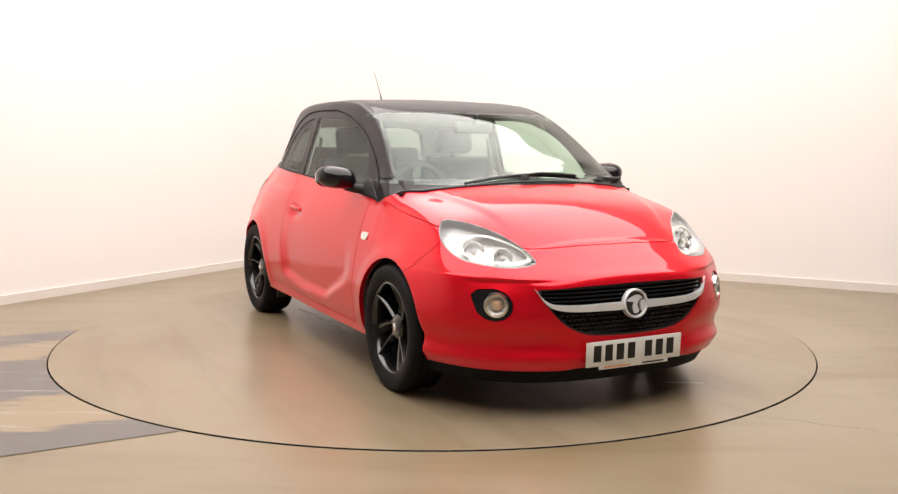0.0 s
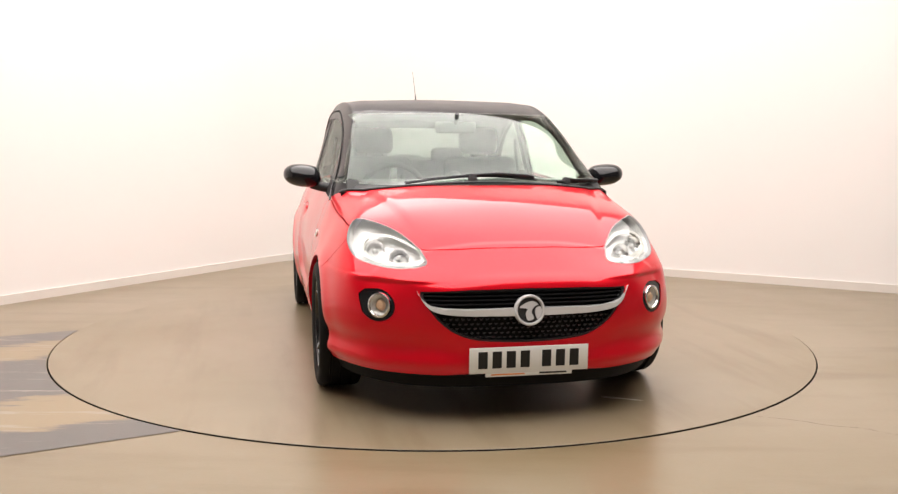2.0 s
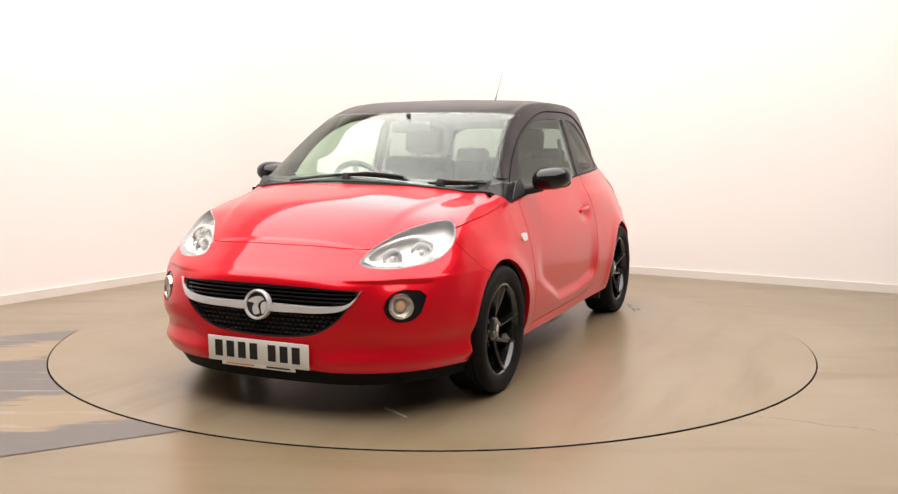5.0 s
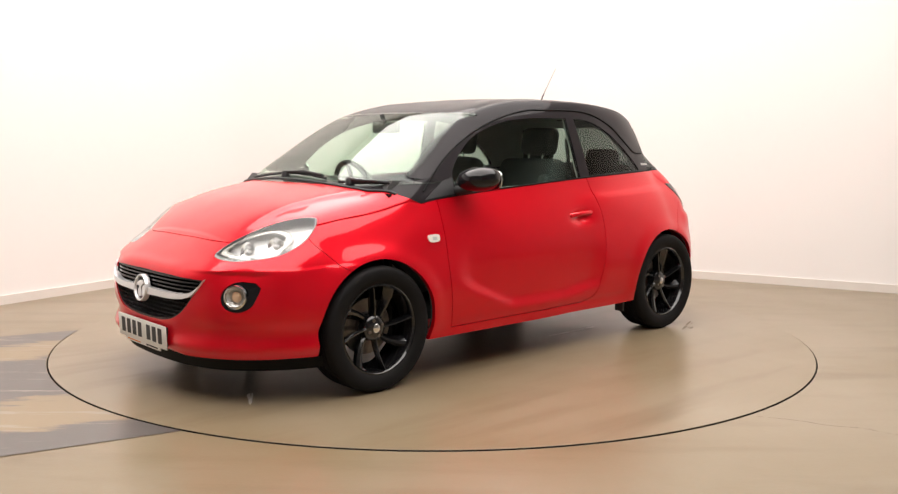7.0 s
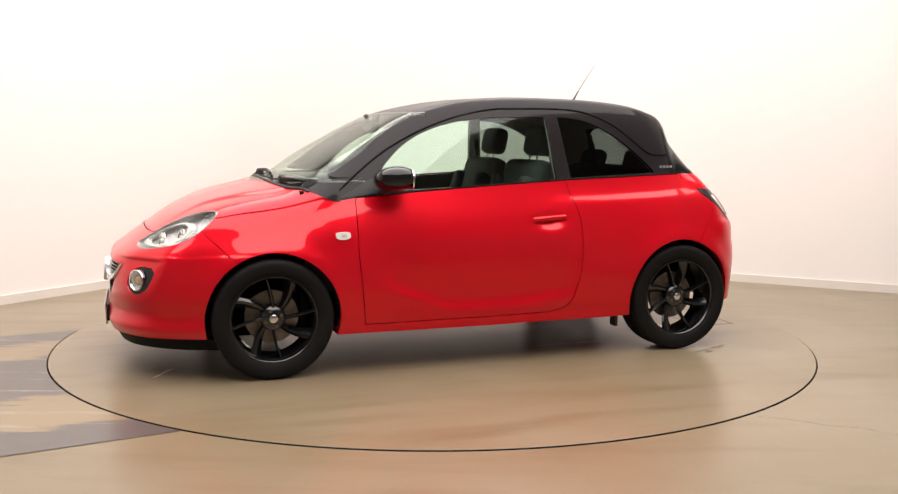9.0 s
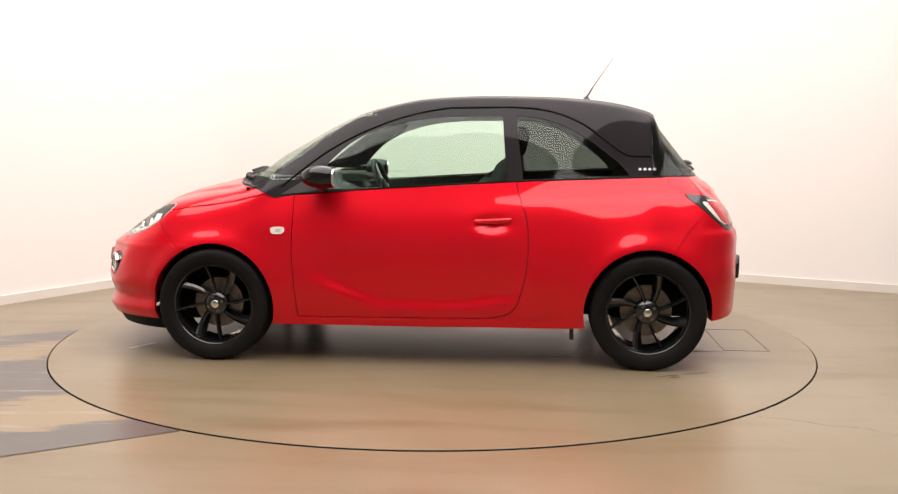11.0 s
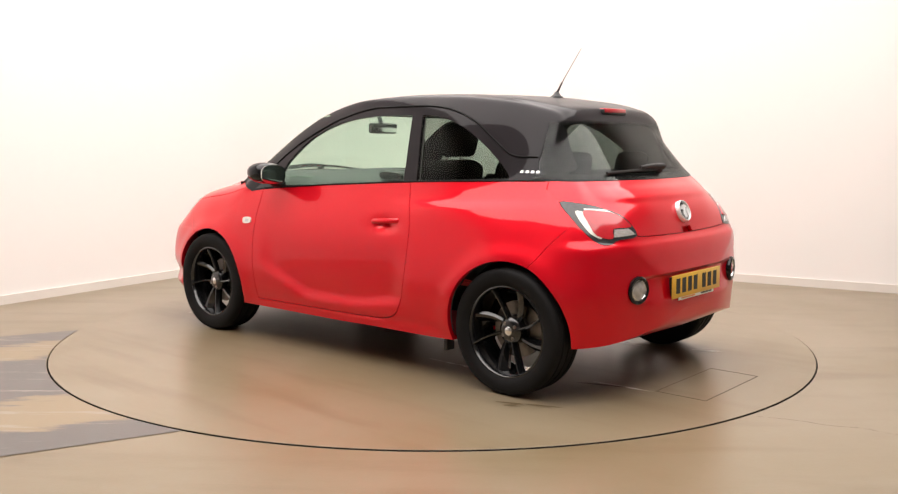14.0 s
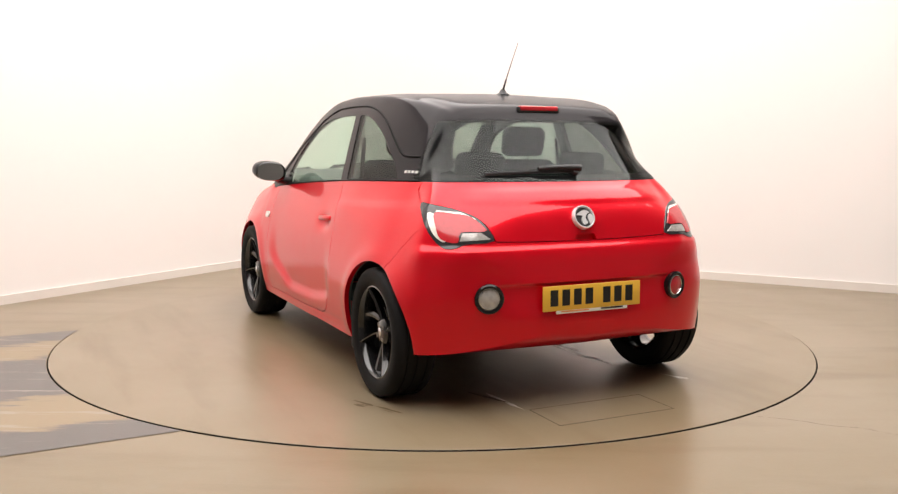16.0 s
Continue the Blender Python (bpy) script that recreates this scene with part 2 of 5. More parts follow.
def tube(name, path, radius, mat, seg=8, smooth=60, taper=None):
    """Round bar along a path."""
    pts = [Vector(p) for p in path]
    verts, faces = [], []
    up = Vector((0.13, 0.31, 0.94))
    for i, p in enumerate(pts):
        d = (pts[min(i + 1, len(pts) - 1)] - pts[max(i - 1, 0)]).normalized()
        a = d.cross(up).normalized()
        b = d.cross(a)
        r = radius if taper is None else radius + (taper - radius) * i / (len(pts) - 1)
        for k in range(seg):
            t = 2 * math.pi * k / seg
            verts.append(p + (a * math.cos(t) + b * math.sin(t)) * r)
    for i in range(len(pts) - 1):
        for k in range(seg):
            l = (k + 1) % seg
            faces.append((i * seg + k, i * seg + l, (i + 1) * seg + l, (i + 1) * seg + k))
    faces.append(tuple(range(seg)))
    faces.append(tuple((len(pts) - 1) * seg + k for k in reversed(range(seg))))
    return mesh_of(name, verts, faces, mat, smooth)


# ---------------- the room ----------------
RING = 2.224
LEVEL = -0.005  # the floor lies a little under the turntable's deck
CORNER = Vector((-1.08, 4.17))
TO_LEFT, TO_RIGHT = Vector((-0.53, -0.848)).normalized(), Vector((0.88, -0.475)).normalized()
FAR_LEFT, FAR_RIGHT = CORNER + TO_LEFT * 11, CORNER + TO_RIGHT * 11
NEAR = FAR_LEFT + TO_RIGHT * 11


def room_outline():
    """Plan of the room with a coved corner behind the turntable."""
    a, b = CORNER + TO_LEFT * 1.25, CORNER + TO_RIGHT * 1.25
    cove = [(1 - t) ** 2 * a + 2 * t * (1 - t) * CORNER + t * t * b for t in [i / 12 for i in range(13)]]
    return [FAR_LEFT, *cove, FAR_RIGHT, NEAR]


PLAN = room_outline()
CRACK = [(1.44, -1.74), (1.60, -1.80), (1.71, -1.87), (1.82, -1.90), (1.94, -1.99)]


def wall_run(name, pts, z0, z1, thick, mat, proud=0.0):
    """Upright slab along a plan line; its face is shifted into the room by proud, its back stands thick behind."""
    pts = [Vector(p) for p in pts]
    mid = Vector((0.0, -2.0))
    normals = []
    for i in range(len(pts)):
        d = (pts[min(i + 1, len(pts) - 1)] - pts[max(i - 1, 0)]).normalized()
        nrm = Vector((-d.y, d.x))
        if nrm.dot(mid - pts[i]) < 0:
            nrm = -nrm
        normals.append(nrm)
    verts, faces = [], []
    for p, nrm in zip(pts, normals):
        f, b = p + nrm * proud, p - nrm * thick
        verts += [(*f, z0), (*f, z1), (*b, z1), (*b, z0)]
    for i in range(len(pts) - 1):
        for k in range(4):
            l = (k + 1) % 4
            faces.append((i * 4 + k, i * 4 + l, i * 4 + 4 + l, i * 4 + 4 + k))
    faces += [(0, 1, 2, 3), tuple(len(verts) - 4 + k for k in (3, 2, 1, 0))]
    bm = bmesh.new()
    me = bpy.data.meshes.new(name)
    me.from_pydata(verts, [], faces)
    bm.from_mesh(me)
    return to_mesh(name, bm, mat, 30)


def room():
    half = 7
    thing("wall_west", "plain white painted studio wall", "wall", wall_run("wall_west", PLAN[:1 + half], LEVEL, CEILING, 0.15, WALL), kind="structure")
    thing("wall_north", "plain white painted studio wall with a coved corner", "wall", wall_run("wall_north", PLAN[half:-1], LEVEL, CEILING, 0.15, WALL), kind="structure")
    # two unseen walls added to close the room; their grey dims bounce and reflections
    thing("wall_east", "plain grey wall out of view, toned to darken reflections", "wall", wall_run("wall_east", [FAR_RIGHT, NEAR], LEVEL, CEILING, 0.15, UNSEEN_WALL), kind="structure")
    thing("wall_south", "plain grey wall out of view, toned to darken reflections", "wall", wall_run("wall_south", [NEAR, FAR_LEFT], LEVEL, CEILING, 0.15, UNSEEN_WALL), kind="structure")
    board = wall_run("baseboard", PLAN[:-1], LEVEL, 0.062, -0.0005, SKIRT, 0.014)
    thing("baseboard", "low cream painted skirting board along the wall", "skirting board", board, kind="structure")
    bm = bmesh.new()
    bm.faces.new([bm.verts.new((*p, CEILING)) for p in PLAN])
    r = bmesh.ops.extrude_face_region(bm, geom=list(bm.faces))
    bmesh.ops.translate(bm, verts=[v for v in r["geom"] if isinstance(v, bmesh.types.BMVert)], vec=(0, 0, 0.1))
    thing("ceiling", "plain grey ceiling", "ceiling", to_mesh("ceiling", bm, CEIL, 0), kind="structure")
    # floor round the turntable: a ring of sectors out to a square
    verts, faces, seg = [], [], 128
    for i in range(seg):
        a = 2 * math.pi * i / seg
        d = Vector((math.cos(a), math.sin(a)))
        k = 13 / max(abs(d.x), abs(d.y))
        verts += [(*(d * (RING + 0.003)), LEVEL), (*(d * 4), LEVEL), (*(d * k), LEVEL), (*(d * (RING + 0.004)), -0.06)]
    for i in range(seg):
        j = (i + 1) % seg
        faces += [(i * 4, i * 4 + 1, j * 4 + 1, j * 4), (i * 4 + 1, i * 4 + 2, j * 4 + 2, j * 4 + 1), (i * 4 + 3, i * 4, j * 4, j * 4 + 3)]
    thing("floor", "worn beige painted concrete studio floor", "floor", mesh_of("floor", verts, faces, FLOOR, 30), kind="structure")
    thing("turntable_pit", "dark gap round the turntable", "pit", lathe("turntable_pit", [(0.0, -0.062), (RING + 0.2, -0.062)], PIT, 64, "z"), kind="structure")
    # scraped strip of floor that runs up to the turntable
    arc = [(math.cos(radians(a)) * (RING + 0.006), math.sin(radians(a)) * (RING + 0.006)) for a in np.linspace(179.6, 243.0, 40)]
    bm = bmesh.new()
    out = [(-1.61 - 1.1, -2.30 - 0.62), (-4.4, -1.15)]
    ring = [*arc, *out]
    low = [bm.verts.new((x, y, LEVEL + 0.0025)) for x, y in ring]
    bm.faces.new(low)
    bmesh.ops.triangulate(bm, faces=list(bm.faces))
    thing("floor_patch", "scraped patch of bare grey floor with worn paint beside the turntable", "floor patch", to_mesh("floor_patch", bm, STRIP, 0), kind="structure")
    # hairline crack that runs off from the turntable
    rng, bm = random.Random(3), bmesh.new()
    line = spline([(x, y, 0) for x, y in CRACK], 9)
    for p, q in zip(line, line[1:]):
        if rng.random() < 0.12:
            continue
        side = Vector((-(q - p).y, (q - p).x, 0)).normalized() * rng.uniform(0.0010, 0.0028)
        drift = side * rng.uniform(-2, 2)
        bm.faces.new([bm.verts.new((v.x, v.y, LEVEL + 0.0012)) for v in (p - side + drift, q - side * 0.7, q + side * 0.7, p + side + drift)])
    thing("floor_crack", "thin dark hairline crack in the painted floor", "crack", to_mesh("floor_crack", bm, SMUDGE, 0), kind="structure")
    for lx, ly, lsx, lsy, lturn in LAMPS:
        lamp = thing("ceiling_light", "flat white light panel hung under the ceiling", "ceiling light", group="ceiling lights", at=pose(lx, ly, CEILING, 0, 0, lturn))
        part("diffuser", box_mesh("diffuser", DIFFUSER, -lsx / 2, lsx / 2, -lsy / 2, lsy / 2, -0.12, -0.10), lamp)
        part("housing", box_mesh("housing", TRIM, -lsx / 2 - 0.03, lsx / 2 + 0.03, -lsy / 2 - 0.03, lsy / 2 + 0.03, -0.098, 0.0, 0.01), lamp)


room()


# ---------------- the turntable ----------------
def turntable():
    disc = thing("turntable", "round flush floor turntable with worn beige paint", "turntable")
    part("deck", lathe("deck", [(0.0, 0.0), (1.0, 0.0), (RING - 0.006, 0.0), (RING - 0.005, -0.001), (0.0, -0.03)], FLOOR, 128, "z", 30), disc)
    part("edge_band", lathe("edge_band", [(RING - 0.006, -0.0012), (RING - 0.004, -0.0015), (RING - 0.004, -0.05), (RING - 0.03, -0.05)], PIT, 128, "z", 30), disc, "dark steel edge of the turntable")
    x0, x1, y0, y1 = -1.957, -1.703, -0.275, 0.325
    for a, b, c, d in ((x0, x1, y0 - 0.002, y0 + 0.002), (x0, x1, y1 - 0.002, y1 + 0.002), (x0 - 0.0025, x0 + 0.0025, y0 - 0.002, y1 + 0.002), (x1 - 0.001, x1 + 0.001, y0, y1)):
        part("cover_joint", box_mesh("cover_joint", SMUDGE, a, b, c, d, -0.01, 0.0012), disc, "dark joint of a square access cover")
    rng = random.Random(7)

    def scuff(ax, ay, bx, by, wide, mat, label, bits):
        """Ragged flat marks strung along a line."""
        bm = bmesh.new()
        a, b = Vector((ax, ay)), Vector((bx, by))
        d = (b - a).normalized()
        e = Vector((-d.y, d.x))
        for _ in range(bits):
            c = a.lerp(b, rng.random()) + e * rng.uniform(-wide, wide)
            ln, w = rng.uniform(0.02, 0.10), rng.uniform(0.003, 0.012)
            n = 8
            ring = [c + d * (ln * math.cos(t) * rng.uniform(0.6, 1.2)) + e * (w * math.sin(t) * rng.uniform(0.4, 1.2)) for t in [2 * math.pi * i / n for i in range(n)]]
            z = 0.0014 + 0.0002 * rng.random()
            bm.faces.new([bm.verts.new((p.x, p.y, z)) for p in ring])
        part("scuff", to_mesh("scuff", bm, mat, 0), disc, label)

    scuff(-0.85, -0.52, -0.22, -0.47, 0.02, CHALK, "pale scraped mark", 16)
    scuff(-1.12, -0.50, -0.62, -0.47, 0.02, CHALK, "pale scraped mark", 12)
    scuff(-0.86, 0.555, -0.47, 0.56, 0.008, CHALK, "pale scraped mark", 10)
    scuff(1.61, 0.52, 1.66, 0.60, 0.01, CHALK, "pale scraped mark", 3)
    scuff(-1.48, -0.63, -1.57, -0.67, 0.012, CHALK, "pale scraped mark", 5)
    scuff(-1.38, 0.42, -1.53, 0.37, 0.010, SMUDGE, "dark rubber smudge", 7)
    scuff(-1.45, 0.37, -1.62, 0.35, 0.006, CHALK, "pale scraped mark", 6)
    scuff(-1.28, 0.98, -1.50, 0.88, 0.03, TAN_SMEAR, "brown dirt smear", 9)
    return disc


DISC = turntable()

# ---------------- the car: one smooth hull that all panels are cut from ----------------
# x forward from the middle of the wheelbase, y to the car's left, z up from the ground
AXLE, TYRE_R, TRACK = 1.1555, 0.302, 0.742
CAR = thing("car", "small red three-door hatchback with a black roof and black alloy wheels", "car")
RIBS = []


def rib(x, *pts):
    RIBS.append((x, pts))


rib(1.940, (0.000, 0.470), (0.050, 0.470), (0.080, 0.460), (0.100, 0.445), (0.110, 0.420), (0.110, 0.390), (0.110, 0.350), (0.080, 0.300), (0.000, 0.300))
rib(1.934, (0.000, 0.540), (0.090, 0.539), (0.150, 0.530), (0.205, 0.510), (0.235, 0.470), (0.245, 0.420), (0.245, 0.340), (0.205, 0.245), (0.000, 0.230))
rib(1.915, (0.000, 0.600), (0.150, 0.597), (0.250, 0.585), (0.326, 0.560), (0.356, 0.520), (0.371, 0.460), (0.371, 0.360), (0.326, 0.215), (0.000, 0.205))
rib(1.865, (0.000, 0.638), (0.200, 0.633), (0.330, 0.620), (0.454, 0.595), (0.494, 0.560), (0.514, 0.500), (0.519, 0.380), (0.464, 0.195), (0.000, 0.190))
rib(1.760, (0.000, 0.715), (0.200, 0.710), (0.400, 0.682), (0.546, 0.645), (0.611, 0.600), (0.661, 0.520), (0.671, 0.380), (0.616, 0.185), (0.000, 0.185))
rib(1.620, (0.000, 0.812), (0.250, 0.805), (0.460, 0.775), (0.600, 0.728), (0.716, 0.650), (0.758, 0.560), (0.771, 0.400), (0.716, 0.185), (0.000, 0.185))
rib(1.450, (0.000, 0.890), (0.280, 0.880), (0.520, 0.858), (0.680, 0.815), (0.758, 0.700), (0.806, 0.570), (0.824, 0.400), (0.786, 0.185), (0.000, 0.185))
rib(1.200, (0.000, 0.955), (0.300, 0.944), (0.560, 0.912), (0.708, 0.858), (0.795, 0.700), (0.842, 0.570), (0.860, 0.420), (0.830, 0.190), (0.000, 0.190))
rib(1.080, (0.000, 0.987), (0.300, 0.970), (0.580, 0.928), (0.715, 0.878), (0.795, 0.720), (0.840, 0.580), (0.857, 0.420), (0.820, 0.200), (0.000, 0.200))
rib(0.900, (0.000, 1.100), (0.320, 1.084), (0.588, 1.024), (0.720, 0.931), (0.765, 0.830), (0.820, 0.660), (0.850, 0.440), (0.815, 0.205), (0.000, 0.200))
rib(0.700, (0.000, 1.213), (0.320, 1.197), (0.568, 1.150), (0.648, 1.094), (0.742, 0.895), (0.815, 0.680), (0.845, 0.440), (0.815, 0.205), (0.000, 0.200))
rib(0.550, (0.000, 1.293), (0.320, 1.279), (0.556, 1.240), (0.632, 1.180), (0.742, 0.910), (0.812, 0.690), (0.845, 0.440), (0.815, 0.205), (0.000, 0.200))
rib(0.350, (0.000, 1.370), (0.320, 1.360), (0.528, 1.336), (0.604, 1.284), (0.740, 0.925), (0.812, 0.700), (0.845, 0.440), (0.815, 0.205), (0.000, 0.200))
rib(0.000, (0.000, 1.430), (0.320, 1.424), (0.518, 1.413), (0.604, 1.356), (0.740, 0.945), (0.812, 0.710), (0.845, 0.440), (0.815, 0.205), (0.000, 0.200))
rib(-0.300, (0.000, 1.444), (0.320, 1.438), (0.526, 1.425), (0.612, 1.367), (0.735, 0.960), (0.812, 0.720), (0.845, 0.450), (0.815, 0.210), (0.000, 0.200))
rib(-0.600, (0.000, 1.439), (0.320, 1.433), (0.526, 1.421), (0.610, 1.362), (0.730, 0.975), (0.815, 0.730), (0.850, 0.460), (0.815, 0.210), (0.000, 0.200))
rib(-0.900, (0.000, 1.422), (0.320, 1.415), (0.512, 1.400), (0.592, 1.336), (0.705, 0.985), (0.812, 0.740), (0.860, 0.480), (0.825, 0.220), (0.000, 0.210))
rib(-1.150, (0.000, 1.372), (0.320, 1.365), (0.452, 1.350), (0.530, 1.292), (0.660, 1.000), (0.800, 0.740), (0.855, 0.500), (0.825, 0.235), (0.000, 0.220))
rib(-1.205, (0.000, 1.350), (0.320, 1.342), (0.432, 1.322), (0.508, 1.262), (0.645, 1.000), (0.790, 0.740), (0.848, 0.500), (0.815, 0.240), (0.000, 0.225))
rib(-1.235, (0.000, 1.294), (0.320, 1.279), (0.432, 1.240), (0.508, 1.188), (0.632, 0.998), (0.782, 0.740), (0.840, 0.500), (0.810, 0.242), (0.000, 0.230))
rib(-1.350, (0.000, 1.158), (0.320, 1.130), (0.450, 1.090), (0.525, 1.050), (0.627, 0.985), (0.754, 0.765), (0.834, 0.520), (0.802, 0.250), (0.000, 0.235))
rib(-1.450, (0.000, 1.035), (0.320, 1.010), (0.460, 0.978), (0.550, 0.945), (0.652, 0.900), (0.737, 0.770), (0.807, 0.520), (0.782, 0.258), (0.000, 0.245))
rib(-1.530, (0.000, 0.965), (0.300, 0.948), (0.440, 0.920), (0.540, 0.880), (0.649, 0.820), (0.709, 0.720), (0.769, 0.520), (0.744, 0.265), (0.000, 0.255))
rib(-1.600, (0.000, 0.885), (0.250, 0.872), (0.400, 0.842), (0.548, 0.797), (0.608, 0.740), (0.658, 0.660), (0.693, 0.500), (0.658, 0.275), (0.000, 0.265))
rib(-1.650, (0.000, 0.745), (0.200, 0.738), (0.330, 0.722), (0.475, 0.690), (0.515, 0.650), (0.545, 0.580), (0.555, 0.480), (0.515, 0.295), (0.000, 0.285))
rib(-1.690, (0.000, 0.610), (0.120, 0.606), (0.200, 0.596), (0.290, 0.575), (0.310, 0.540), (0.325, 0.500), (0.325, 0.450), (0.290, 0.335), (0.000, 0.325))
rib(-1.700, (0.000, 0.530), (0.050, 0.528), (0.080, 0.522), (0.100, 0.510), (0.110, 0.490), (0.115, 0.470), (0.115, 0.440), (0.100, 0.390), (0.000, 0.385))


def pchip(xs, ys, xq):
    """Monotone cubic through (xs, ys), xs rising."""
    h, d = np.diff(xs), np.diff(ys) / np.diff(xs)
    m = np.zeros(len(xs))
    for i in range(1, len(xs) - 1):
        if d[i - 1] * d[i] > 0:
            w1, w2 = 2 * h[i] + h[i - 1], h[i] + 2 * h[i - 1]
            m[i] = (w1 + w2) / (w1 / d[i - 1] + w2 / d[i])
    m[0], m[-1] = d[0], d[-1]
    k = np.clip(np.searchsorted(xs, xq) - 1, 0, len(xs) - 2)
    t = (xq - xs[k]) / h[k]
    return ((2 * t ** 3 - 3 * t ** 2 + 1) * ys[k] + (t ** 3 - 2 * t ** 2 + t) * h[k] * m[k]
            + (3 * t ** 2 - 2 * t ** 3) * ys[k + 1] + (t ** 3 - t ** 2) * h[k] * m[k + 1])


def bell(v, mid, wide):
    return math.exp(-((v - mid) / wide) ** 2)


def step(v, a, b):
    t = min(1, max(0, (v - a) / (b - a)))
    return t * t * (3 - 2 * t)


def relief(x, y, z):
    """How far the side of the hull is pressed out or in: arch lips, the scoop low in the door, the shoulder line."""
    if abs(y) < 0.45:
        return 0.0
    d = 0.0
    for ax in (AXLE, -AXLE):
        r = math.hypot(x - ax, z - TYRE_R)
        d += 0.010 * bell(r, 0.345, 0.05) * step(z, 0.2, 0.3)
    front = 0.66 - 0.34 * step(0.56 - z, 0.0, 0.25) ** 2
    inside = step(front - x, -0.02, 0.12) * step(x, -0.56, -0.40)
    low = 0.315 + 0.04 * step(-x, 0.1, 0.5)
    d -= 0.024 * inside * step(0.70 - z, 0.0, 0.30) * step(z, low - 0.018, low + 0.038)
    d -= 0.028 * math.exp(-((x + 0.345) / 0.075) ** 2 - ((z - 0.752) / 0.030) ** 2)
    # haunch over the rear wheel, with a crease that runs back from the door handle
    line = 0.872 + 0.02 * step(-x, 0.5, 1.3)
    d += 0.009 * step(z, line - 0.16, line) * step(line + 0.014 - z, 0.0, 0.020) * step(-x, 0.30, 0.62) * step(x, -1.46, -1.20)
    # groove along the sill
    d -= 0.006 * bell(z, 0.262, 0.010) * step(0.76 - x, 0.0, 0.05) * step(x, -0.78, -0.70)
    return d


def hull_grid():
    """Rows of points round the hull, from the roof's middle down one side to the underside's middle."""
    ribs = sorted(RIBS)
    xs = np.array([r[0] for r in ribs])
    ctrl = np.array([r[1] for r in ribs], float)
    # run along the hull: length and breadth together, so that the blunt ends get their rows too
    run = np.concatenate([[0], np.cumsum(np.hypot(np.diff(xs), np.hypot(np.diff(ctrl[:, 5, 0]), 0.6 * np.diff(ctrl[:, 0, 1]))))])
    back, fore = np.interp((-1.40, 1.42), xs, run)
    at = np.unique(np.concatenate([np.linspace(0, back, 75), np.linspace(back, fore, 130), np.linspace(fore, run[-1], 75), run[:2], run[-2:]]))
    rows = []
    along = pchip(run, xs, at)
    ys = [pchip(run, ctrl[:, k, 0], at) for k in range(9)]
    zs = [pchip(run, ctrl[:, k, 1], at) for k in range(9)]
    for i, x in enumerate(along):
        pts = [(ys[k][i], zs[k][i]) for k in range(9)]
        half = spline([(-pts[1][0], pts[1][1], 0), *[(*p, 0) for p in pts[:8]]], 14)[14:]
        half += [half[-1].lerp(Vector((*pts[8], 0)), t) for t in (0.25, 0.5, 0.75, 1.0)]
        rows.append([(x, max(0.0, p.x), p.y) for p in half])
    return rows


def smooth_rows(rows):
    """Evens the hull out along its length, away from the ends."""
    a = np.array(rows)
    for _ in range(9):
        b = a.copy()
        b[2:-2] = 0.25 * a[1:-3] + 0.5 * a[2:-2] + 0.25 * a[3:-1]
        sharp = (np.abs(a[:, :, 0] + 1.21) < 0.05) & (a[:, :, 2] > 1.02)
        b[sharp] = a[sharp]
        a = b
    return a


